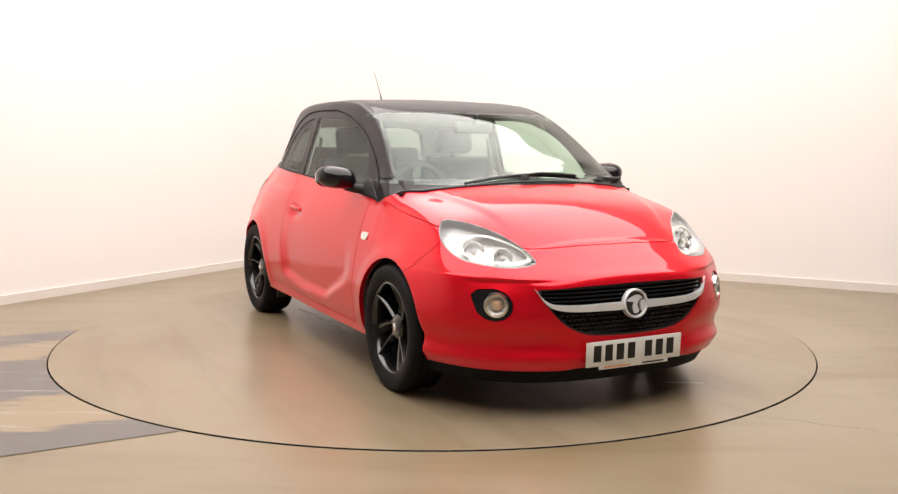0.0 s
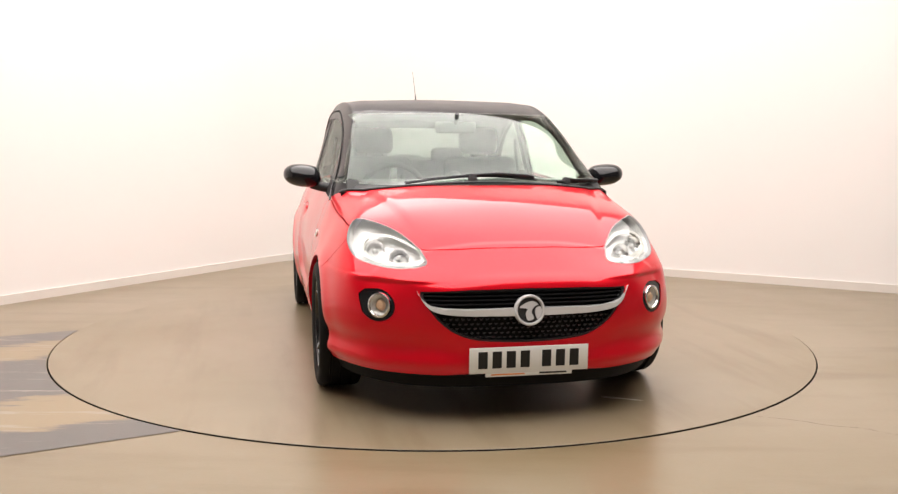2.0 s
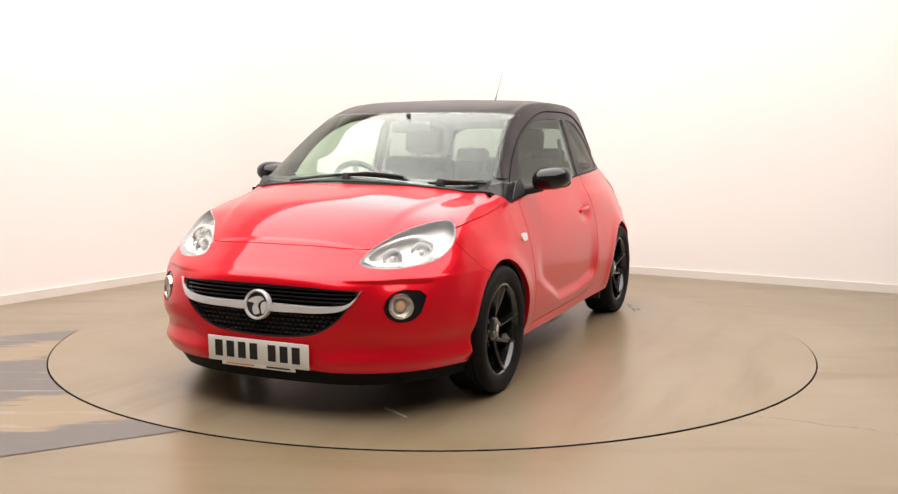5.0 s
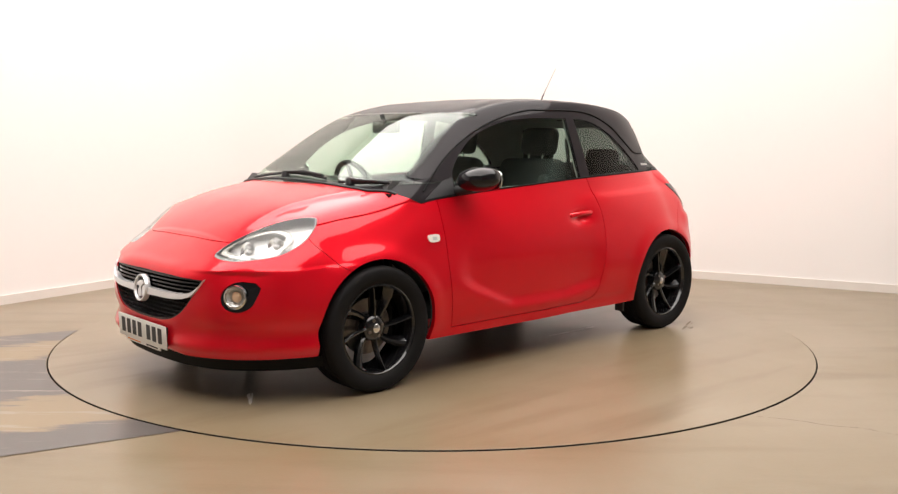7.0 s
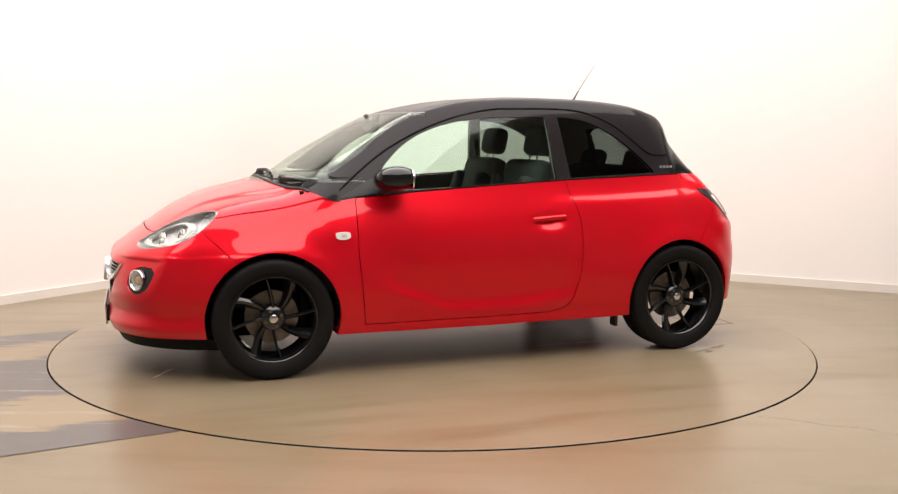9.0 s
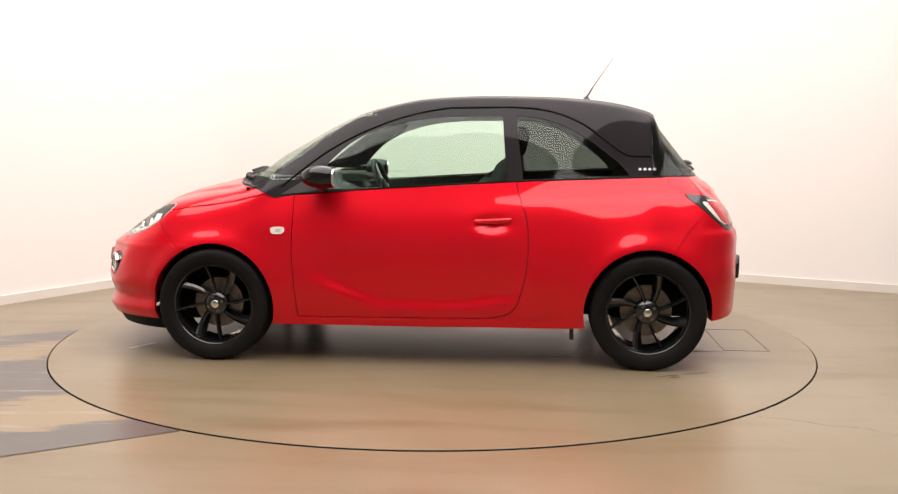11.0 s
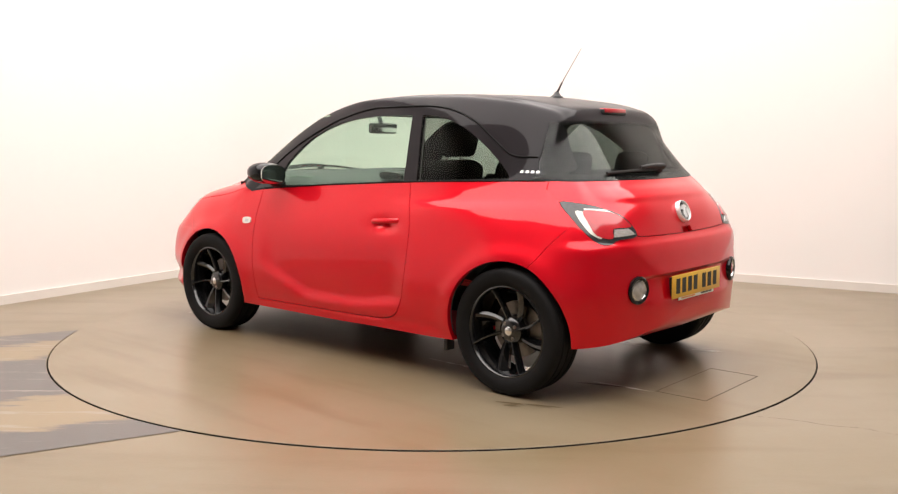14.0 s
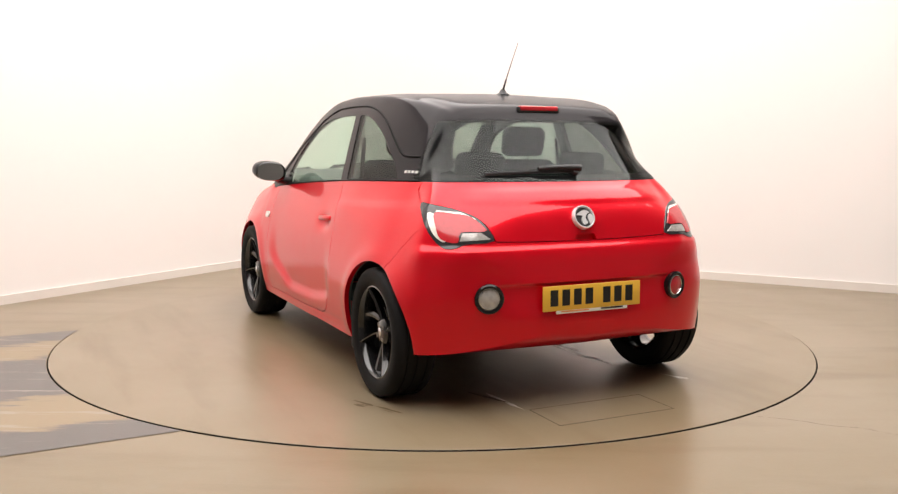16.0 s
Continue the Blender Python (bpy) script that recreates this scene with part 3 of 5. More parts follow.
def hull_mesh():
    a = smooth_rows(hull_grid())
    n, m = a.shape[:2]
    verts, ring = [], 2 * m - 2
    for i in range(n):
        for j in range(m):
            x, y, z = a[i, j]
            verts.append((x, y + relief(x, y, z), z))
        for j in range(m - 2, 0, -1):
            x, y, z = a[i, j]
            verts.append((x, -y - relief(x, y, z), z))
    # lower lip of the front bumper stands out over a hollow
    for i, (x, y, z) in enumerate(verts):
        if x > 1.3:
            out = Vector((max(0.0, x - 1.25) * 1.6, y, 0)).normalized() * step(x, 1.36, 1.52)
            d = 0.018 * bell(z, 0.258, 0.030) * (0.35 + 0.65 * step(abs(y), 0.24, 0.34)) - 0.013 * bell(z, 0.335, 0.038) * step(abs(y), 0.28, 0.45)
            # shelf over the grille and fog lamps
            d -= 0.012 * step(0.606 - z, 0.0, 0.016) * step(z, 0.44, 0.58) * step(abs(y), 0.30, 0.50) * step(0.74 - abs(y), 0.0, 0.08)
            verts[i] = (x + out.x * d, y + out.y * d, z)
        elif x < -1.3:
            # rear bumper: a ledge under the tailgate and a shallow panel for the plate
            out = Vector((min(0.0, x + 1.25) * 1.6, y, 0)).normalized() * step(-x, 1.38, 1.52)
            d = 0.012 * step(z, 0.60, 0.70) * step(0.742 - z, 0.0, 0.030)
            d -= 0.013 * step(0.574 - z, 0.0, 0.014) * step(z, 0.40, 0.53) * (1 - step(abs(y), 0.42, 0.49))
            # tailgate: a spoiler-like brow under the glass
            d += 0.010 * step(z, 0.90, 0.935) * step(0.99 - z, 0.0, 0.03) * (1 - step(abs(y), 0.50, 0.60))
            verts[i] = (x + out.x * d, y + out.y * d, z)
    # bonnet: a raised middle between two creases that run from the screen to the lamps
    for i, (x, y, z) in enumerate(verts):
        if 0.9 < x < 1.72 and z > 0.62:
            edge = 0.60 - 0.26 * (x - 1.0)
            verts[i] = (x, y, z + 0.010 * step(edge - abs(y), -0.012, 0.030) * step(x, 0.98, 1.12) * step(1.70 - x, 0.0, 0.30) - 0.004)
    faces = []
    for i in range(n - 1):
        for j in range(ring):
            k = (j + 1) % ring
            faces.append((i * ring + j, i * ring + k, (i + 1) * ring + k, (i + 1) * ring + j))
    faces.append(tuple(range(ring)))
    faces.append(tuple((n - 1) * ring + j for j in reversed(range(ring))))
    me = bpy.data.meshes.new("hull")
    me.from_pydata(verts, [], faces)
    bm = bmesh.new()
    bm.from_mesh(me)
    bmesh.ops.recalc_face_normals(bm, faces=bm.faces)
    bm.to_mesh(me)
    bm.free()
    return me


HULL = hull_mesh()


@lru_cache(None)
def shell(out, deep):
    """Closed skin of the hull between two offsets, outwards positive."""
    bm = bmesh.new()
    bm.from_mesh(HULL)
    bm.normal_update()
    p = [v.co + v.normal * out for v in bm.verts]
    q = [v.co + v.normal * deep for v in bm.verts]
    faces = [tuple(v.index for v in f.verts) for f in bm.faces]
    n = len(p)
    bm.free()
    me = bpy.data.meshes.new("skin")
    me.from_pydata([*p, *q], [], [*faces, *[tuple(n + i for i in reversed(f)) for f in faces]])
    return me


def cyl(x, z, r, y0, y1, seg=64):
    return prism([(x + r * math.cos(2 * math.pi * i / seg), z + r * math.sin(2 * math.pi * i / seg)) for i in range(seg)], "y", y0, y1)


def flip(poly):
    return [(-p[0], p[1]) for p in poly]


def xy(points, per=5, closed=True):
    return [(p.x, p.y) for p in spline([(a, b, 0) for a, b in points], per, closed)]


# outlines, side view (x, z)
UPPER = [(1.20, 0.972), (1.11, 0.966), (0.95, 0.925), (0.83, 0.878), (0.72, 0.894), (0.30, 0.928), (-0.46, 0.974), (-1.0, 0.994), (-1.30, 1.002), (-1.9, 1.004), (-1.9, 1.7), (1.20, 1.7)]
DOOR_GLASS = xy([(0.575, 0.925), (0.585, 0.99), (0.555, 1.06), (0.43, 1.175), (0.28, 1.250), (0.10, 1.297), (-0.10, 1.317)], 5, False) + [(-0.385, 1.320), (-0.415, 0.962), (0.10, 0.945)]
QUARTER = [(-0.455, 1.318)] + xy([(-0.50, 1.320), (-0.62, 1.300), (-0.76, 1.245), (-0.90, 1.155), (-1.02, 1.055), (-1.055, 1.01)], 5, False) + [(-0.50, 0.985)]
DOOR = [(0.722, 0.60), (0.722, 0.90), (0.722, 1.0), (-0.462, 1.0), (-0.462, 0.974)] + xy([(-0.480, 0.90), (-0.525, 0.75), (-0.525, 0.55), (-0.490, 0.38), (-0.440, 0.295), (-0.34, 0.262)], 4, False) + [(0.0, 0.256), (0.69, 0.252), (0.705, 0.40)]
# seen from above (x, y): the bonnet, one half
BONNET_HALF = [(1.745, 0.0), (1.742, 0.15), (1.730, 0.30), (1.695, 0.425), (1.62, 0.515), (1.53, 0.60), (1.46, 0.668), (1.415, 0.700), (1.30, 0.714), (1.15, 0.727), (0.95, 0.737), (0.80, 0.744)]


BVH = BVHTree.FromPolygons([v.co for v in HULL.vertices], [tuple(p.vertices) for p in HULL.polygons])


def on_hull(start, way):
    """Where a line from start meets the hull, and the hull's direction there."""
    place, normal, _, _ = BVH.ray_cast(Vector(start), Vector(way).normalized())
    return place, normal


def slant(points, way, a, b):
    """Solid with the outline of the points as seen along a level direction, from a to b along it."""
    d = Vector(way).normalized()
    e = Vector((-d.y, d.x, 0))
    me = prism([(Vector(p).dot(e), p[2]) for p in points], "x", a, b)
    me.transform(Matrix(((d.x, e.x, 0, 0), (d.y, e.y, 0, 0), (0, 0, 1, 0), (0, 0, 0, 1))))
    return me


def mirrored(points, s):
    return [(p[0], p[1] * s, p[2]) for p in points]


def about(points, k):
    """The outline shrunk or grown about its middle."""
    c = sum((Vector(p) for p in points), Vector()) / len(points)
    return [tuple(c + (Vector(p) - c) * k) for p in points]


def ring3(points, per=4):
    return [tuple(p) for p in spline(points, per, True)]


HEAD = ring3([(1.790, .418, .658), (1.746, .530, .645), (1.655, .638, .660), (1.576, .693, .684), (1.497, .722, .735), (1.440, .712, .795), (1.425, .680, .834), (1.470, .600, .828), (1.565, .515, .795), (1.660, .448, .745), (1.745, .412, .695)])
HEAD_WAY = (0.85, 0.53, 0)
TAIL = ring3([(-1.330, .668, .912), (-1.409, .647, .911), (-1.488, .585, .894), (-1.547, .520, .867), (-1.585, .484, .832), (-1.622, .453, .760), (-1.590, .569, .748), (-1.572, .616, .730), (-1.536, .662, .735), (-1.469, .690, .790), (-1.401, .690, .850)], 3)
TAIL_WAY = (-0.80, 0.60, 0)
FOG = [(1.70, 0.622 + 0.068 * math.cos(t), 0.497 + 0.068 * math.sin(t)) for t in [radians(a) for a in range(95, 350, 15)]] + [(1.70, 0.692, 0.512), (1.70, 0.694, 0.538), (1.70, 0.668, 0.560)]
GRILLE = [(-0.452, 0.562), (-0.25, 0.571), (0, 0.574), (0.25, 0.571), (0.452, 0.562)] + xy([(0.455, 0.545), (0.42, 0.49), (0.375, 0.435), (0.31, 0.388), (0.21, 0.357), (0, 0.346), (-0.21, 0.357), (-0.31, 0.388), (-0.375, 0.435), (-0.42, 0.49), (-0.455, 0.545)], 4, False)
BUMPER = [(2.1, 0.0), (1.15, 0.0), (1.30, 0.58), (1.367, 0.618), (1.407, 0.66), (1.47, 0.72), (1.50, 0.80), (1.55, 1.2), (2.1, 1.2)]
REAR_BUMPER = [(-2.0, 0.0), (-1.25, 0.0), (-1.28, 0.62), (-1.31, 0.651), (-1.354, 0.717), (-1.43, 0.80), (-1.55, 0.752), (-2.0, 0.748)]
TAILGATE = [(0.64, 1.08), (0.636, 0.99), (0.672, 0.915), (0.60, 0.90), (0.52, 0.865), (0.478, 0.825), (0.450, 0.757), (0.30, 0.752), (0, 0.748)]
TAILGATE = TAILGATE + [(-y, z) for y, z in reversed(TAILGATE[:-1])]
SCREEN = xy([(-0.60, 0.985), (0.60, 0.985), (0.650, 1.02), (0.620, 1.12), (0.560, 1.295), (0.512, 1.332), (-0.512, 1.332), (-0.560, 1.295), (-0.620, 1.12), (-0.650, 1.02)], 4)
REAR = xy([(-0.50, 1.035), (0.50, 1.035), (0.515, 1.07), (0.455, 1.225), (0.405, 1.272), (-0.405, 1.272), (-0.455, 1.225), (-0.515, 1.07)], 4)
# the black body-colour roof panel that curls down behind the side window
CURL = xy([(-0.10, 1.362), (-0.45, 1.366), (-0.64, 1.345), (-0.80, 1.285), (-0.93, 1.195), (-1.03, 1.125), (-1.10, 1.112)], 5, False)


def side_span(s, a=0.3, b=1.1):
    return sorted((s * a, s * b))


def body():
    skin = shell(0.0, -0.022)
    arches = [cyl(k * AXLE, TYRE_R, 0.334, -1.2, 1.2) for k in (1, -1)]
    top = prism(UPPER, "y", -1.2, 1.2)
    upper, lower = keep(skin, top), cut(skin, top)
    for c in (*arches, prism([(-1.9, 0.1), (1.98, 0.1), (1.98, 0.205), (-1.9, 0.222)], "y", -0.69, 0.69), prism([(1.30, 0.1), (2.1, 0.1), (2.1, 0.209), (1.30, 0.217)], "y", -1.2, 1.2)):
        lower = cut(lower, c)
    # ---- black upper half with its openings
    upper = cut(upper, prism(SCREEN, "x", 0.30, 1.5))
    upper = cut(upper, prism(REAR, "x", -1.7, -1.212))
    for s in (1, -1):
        upper = cut(upper, prism(DOOR_GLASS, "y", *side_span(s)))
        upper = cut(upper, prism(QUARTER, "y", *side_span(s)))
    part("roof", finish(upper, "roof", BLACK_PAINT), CAR, "gloss black roof and window pillars")
    # ---- panes
    pane = shell(-0.003, -0.007)
    wide = xy([(-0.64, 0.970), (0.64, 0.970), (0.670, 1.00), (0.638, 1.12), (0.576, 1.298), (0.528, 1.340), (-0.528, 1.340), (-0.576, 1.298), (-0.638, 1.12), (-0.670, 1.00)], 4)
    part("windscreen", finish(keep(shell(0.003, -0.0015), prism(wide, "x", 0.30, 1.5)), "windscreen", SCREEN_GLASS), CAR, "clear green-tinted windscreen")
    broad = xy([(-0.615, 1.010), (0.615, 1.010), (0.628, 1.04), (0.545, 1.225), (0.455, 1.283), (-0.455, 1.283), (-0.545, 1.225), (-0.628, 1.04)], 4)
    part("rear_window", finish(keep(shell(0.003, -0.0015), prism(broad, "x", -1.7, -1.180)), "rear_window", PRIVACY), CAR, "dark tinted rear window")
    for s in (1, -1):
        part("side_window", finish(keep(pane, prism(DOOR_GLASS, "y", *side_span(s))), "side_window", CLEAR), CAR, "clear green-tinted door window")
        part("quarter_window", finish(keep(pane, prism(QUARTER, "y", *side_span(s))), "quarter_window", PRIVACY), CAR, "dark tinted rear side window")
    # ---- openings for lamps and grille
    for s in (1, -1):
        way = (HEAD_WAY[0], HEAD_WAY[1] * s, 0)
        lower = cut(lower, slant(mirrored(HEAD, s), way, 1.2, 2.2))
        lower = cut(lower, slant(mirrored(TAIL, s), (TAIL_WAY[0], TAIL_WAY[1] * s, 0), 1.2, 2.2))
        lower = cut(lower, prism([(y * s, z) for _, y, z in FOG], "x", 1.4, 2.1))
        lower = cut(lower, prism([(0.500 * s + 0.062 * math.cos(t), 0.515 + 0.062 * math.sin(t)) for t in np.linspace(0, 2 * math.pi, 32, False)], "x", -2.0, -1.4))
    lower = cut(lower, prism(GRILLE, "x", 1.7, 2.1))
    # ---- red panels
    half = spline([(a, b, 0) for a, b in BONNET_HALF], 4)
    inner = [(p.x, p.y) for p in half] + [(p.x, -p.y) for p in reversed(half[1:])]
    outer = [(p.x + 0.004, p.y + 0.005) for p in half] + [(p.x + 0.004, -p.y - 0.005) for p in reversed(half[1:])]
    part("bonnet", finish(keep(lower, prism(inner, "z", 0.66, 1.2)), "bonnet", RED), CAR, "red metallic bonnet")
    lower = cut(lower, prism(outer, "z", 0.66, 1.2))
    for s in (1, -1):
        cx, cz = 0.1, 0.6
        door = keep(lower, prism(DOOR, "y", *side_span(s, 0.4)))
        lower = cut(lower, prism([(cx + (x - cx) * 1.006, cz + (z - cz) * 1.011) for x, z in DOOR], "y", *side_span(s, 0.4)))
        part("door", finish(door, "door", RED), CAR, "closed red metallic door")
    part("front_bumper", finish(keep(lower, prism(BUMPER, "y", -1, 1)), "front_bumper", RED), CAR, "red front bumper")
    lower = cut(lower, prism([(x - 0.003, z + 0.001) for x, z in BUMPER], "y", -1, 1))
    notch = prism([(-0.062, 0.740), (0.062, 0.740), (0.050, 0.776), (-0.050, 0.776)], "x", -2.0, -1.4)
    gate = part("tailgate", finish(cut(keep(lower, prism(TAILGATE, "x", -2.0, -1.255)), notch), "tailgate", RED), CAR, "closed red metallic tailgate")
    part("handle_recess", finish(keep(shell(-0.024, -0.030), prism([(-0.075, 0.725), (0.075, 0.725), (0.065, 0.79), (-0.065, 0.79)], "x", -2.0, -1.4)), "handle_recess", RED), gate, "shaded red grip recess")
    lower = cut(lower, prism([(y * 1.006, 0.92 + (z - 0.92) * 1.022) for y, z in TAILGATE], "x", -2.0, -1.252))
    part("rear_bumper", finish(keep(lower, prism(REAR_BUMPER, "y", -1, 1)), "rear_bumper", RED), CAR, "red rear bumper")
    lower = cut(lower, prism([(x + 0.003, z) for x, z in REAR_BUMPER], "y", -1, 1))
    part("body_shell", finish(lower, "body_shell", RED), CAR, "red metallic wings, sills and rear quarters")
    # ---- seals drawn along the windows and the black panel's edge
    line = [(0.72, 0.8975), (0.30, 0.9315), (-0.46, 0.9775), (-1.0, 0.9975), (-1.235, 1.0035)]
    for s in (1, -1):
        for name, path, w in (("belt_strip", [Vector((x, z, 0)) for x, z in line], 0.0045), ("roof_seam", [Vector((x, z, 0)) for x, z in [(0.80, 0.935), (0.70, 1.02), (0.56, 1.125), (0.40, 1.215), (0.22, 1.290), (0.05, 1.338)] + CURL + [(-1.17, 1.112)]], 0.0055)):
            pts = []
            for p in spline(path, 5 if name == "belt_strip" else 4):
                place, nrm = on_hull((p.x, s * 1.5, p.y), (0, -s, 0))
                if place is not None:
                    pts.append(place + nrm * 0.0005)
            part(name, tube(name, pts, w, SEAL, 6), CAR, "black rubber seal line")
    # ---- lining, floor and wheel housings inside
    lining = shell(-0.026, -0.032)
    cabin = prism([(-1.42, 0.26), (0.98, 0.26), (1.06, 0.95), (0.30, 1.6), (-1.42, 1.6)], "y", -1, 1)
    lining = keep(lining, cabin)
    for c in arches:
        lining = cut(lining, c)
    headlining = cut(keep(lining, top), prism([(y * 1.03, z + (z - 1.16) * 0.04) for y, z in SCREEN], "x", 0.26, 1.5))
    headlining = cut(headlining, prism([(y * 1.02, z) for y, z in REAR], "x", -1.7, -1.19))
    for s in (1, -1):
        headlining = cut(headlining, prism(DOOR_GLASS, "y", *side_span(s)))
        headlining = cut(headlining, prism(QUARTER, "y", *side_span(s)))
    part("headlining", finish(headlining, "headlining", LINING), CAR, "light grey cloth headlining")
    part("cabin_lining", finish(cut(lining, top), "cabin_lining", DASH), CAR, "dark grey door and side lining")
    part("floor_pan", box_mesh("floor_pan", DARK, -0.80, 0.80, -0.68, 0.68, 0.180, 0.225, 0.02), CAR, "black underbody")
    part("floor_pan", box_mesh("floor_pan", DARK, -1.40, -0.78, -0.48, 0.48, 0.225, 0.28, 0.02), CAR, "black underbody")
    part("floor_pan", box_mesh("floor_pan", DARK, 0.78, 1.66, -0.50, 0.50, 0.160, 0.215, 0.02), CAR, "black underbody")
    for k in (1, -1):
        for s in (1, -1):
            prof = [(0.338, 0.010), (0.345, 0.015), (0.345, -0.20), (0.0, -0.20), (0.0, -0.195), (0.338, -0.195)]
            me = lathe("wheel_housing", prof, DARK, 48, "y", 40)
            bm = bmesh.new()
            bm.from_mesh(me)
            bmesh.ops.bisect_plane(bm, geom=[*bm.verts, *bm.edges, *bm.faces], plane_co=(0, 0, -0.085 if k > 0 else -0.025), plane_no=(0, 0, -1), clear_outer=True)
            me = to_mesh("wheel_housing", bm, DARK, 40)
            part("wheel_housing", me, CAR, "black wheel arch liner", pose(k * AXLE, s * 0.70, TYRE_R, 0, 0, 0 if s > 0 else 180))


body()


# ---------------- wheels ----------------
def wheel_meshes():
    tyre = lathe("tyre", [(0.212, 0.076), (0.220, 0.090), (0.244, 0.100), (0.272, 0.102), (0.284, 0.099), (0.293, 0.094), (0.3005, 0.080), (0.302, 0.054), (0.296, 0.052), (0.296, 0.044), (0.302, 0.042), (0.302, 0.006), (0.296, 0.004), (0.296, -0.004), (0.302, -0.006), (0.302, -0.042), (0.296, -0.044), (0.296, -0.052), (0.302, -0.054), (0.3005, -0.080), (0.293, -0.094), (0.280, -0.101), (0.228, -0.094), (0.212, -0.078)], RUBBER, 72, "y", 50, True)
    rim = lathe("rim", [(0.219, 0.080), (0.218, 0.087), (0.212, 0.089), (0.206, 0.083), (0.201, 0.060), (0.194, 0.0), (0.188, -0.05), (0.201, -0.08), (0.214, -0.086), (0.211, -0.05), (0.209, 0.03)], RIM, 72, "y", 40, True)
    disc = lathe("brake_disc", [(0.0, 0.0), (0.070, 0.002), (0.072, -0.015), (0.135, -0.015), (0.135, -0.038), (0.0, -0.038)], STEEL, 48, "y", 30)
    hub = lathe("hub", [(0.0, 0.060), (0.034, 0.060), (0.052, 0.054), (0.062, 0.044), (0.068, 0.006), (0.0, 0.004)], RIM, 32, "y", 30)
    cap = lathe("centre_cap", [(0.0, 0.0655), (0.017, 0.065), (0.021, 0.062), (0.022, 0.055), (0.0, 0.054)], CHROME, 24, "y", 40)
    nut = lathe("bolt", [(0.0, 0.060), (0.008, 0.060), (0.0095, 0.056), (0.0095, 0.045), (0.0, 0.045)], STEEL, 10, "y", 30)

    def blade(w0, w1, lean, depth, lift_by, back):
        """Slanting spoke from hub to rim along x; one flank is folded down."""
        bm, rows = bmesh.new(), 8
        rings = []
        for i in range(rows):
            t = i / (rows - 1)
            r = 0.036 + t * 0.170
            a = lean * t
            w = w0 + (w1 - w0) * t
            h = 0.046 + 0.034 * t ** 1.5 + lift_by
            c, sn = math.cos(a), math.sin(a)
            prof = [(-w - back * t, h - 0.026), (-w * 0.35, h - 0.001), (w * 0.35, h), (w, h - 0.010), (w * 0.8, h - depth), (-w * 0.8 - back * t, h - depth - 0.010)]
            rings.append([bm.verts.new((r * c - q * sn, yy, r * sn + q * c)) for q, yy in prof])
        for i in range(rows - 1):
            for k in range(6):
                l = (k + 1) % 6
                bm.faces.new((rings[i][k], rings[i][l], rings[i + 1][l], rings[i + 1][k]))
        bm.faces.new(rings[0])
        bm.faces.new(list(reversed(rings[-1])))
        return to_mesh("spoke", bm, RIM, 22)

    return tyre, rim, disc, hub, cap, nut, blade(0.010, 0.0075, -0.16, 0.034, 0.006, 0.004), blade(0.012, 0.024, -0.34, 0.040, -0.016, 0.016)


def wheels():
    tyre, rim, disc, hub, cap, nut, thin, broad = wheel_meshes()
    for ax in (AXLE, -AXLE):
        for s in (1, -1):
            w = new("wheel")
            w.parent = CAR
            w.matrix_basis = pose(ax, s * TRACK, TYRE_R, 0, 0, 0 if s > 0 else 180)
            tagged(w, "black twisted-spoke alloy wheel with a low black tyre")
            spin = {(1, 1): 1, (-1, 1): 14.5, (1, -1): 40, (-1, -1): 70}[(1 if ax > 0 else -1, s)]
            for name, me, label in (("tyre", tyre, "black rubber tyre"), ("rim", rim, ""), ("brake_disc", disc, "grey steel brake disc"), ("hub", hub, ""), ("centre_cap", cap, "small silver centre cap")):
                part(name, me, w, label)
            for k in range(4):
                part("bolt", nut, w, "", pose(0, 0, 0, 0, spin + 90 * k + 20, 0) @ pose(0.040, 0, 0))
                part("spoke", thin, w, "", pose(0, 0, 0, 0, spin + 90 * k, 0))
                part("spoke", broad, w, "", pose(0, 0, 0, 0, spin + 90 * k + 42, 0))


wheels()


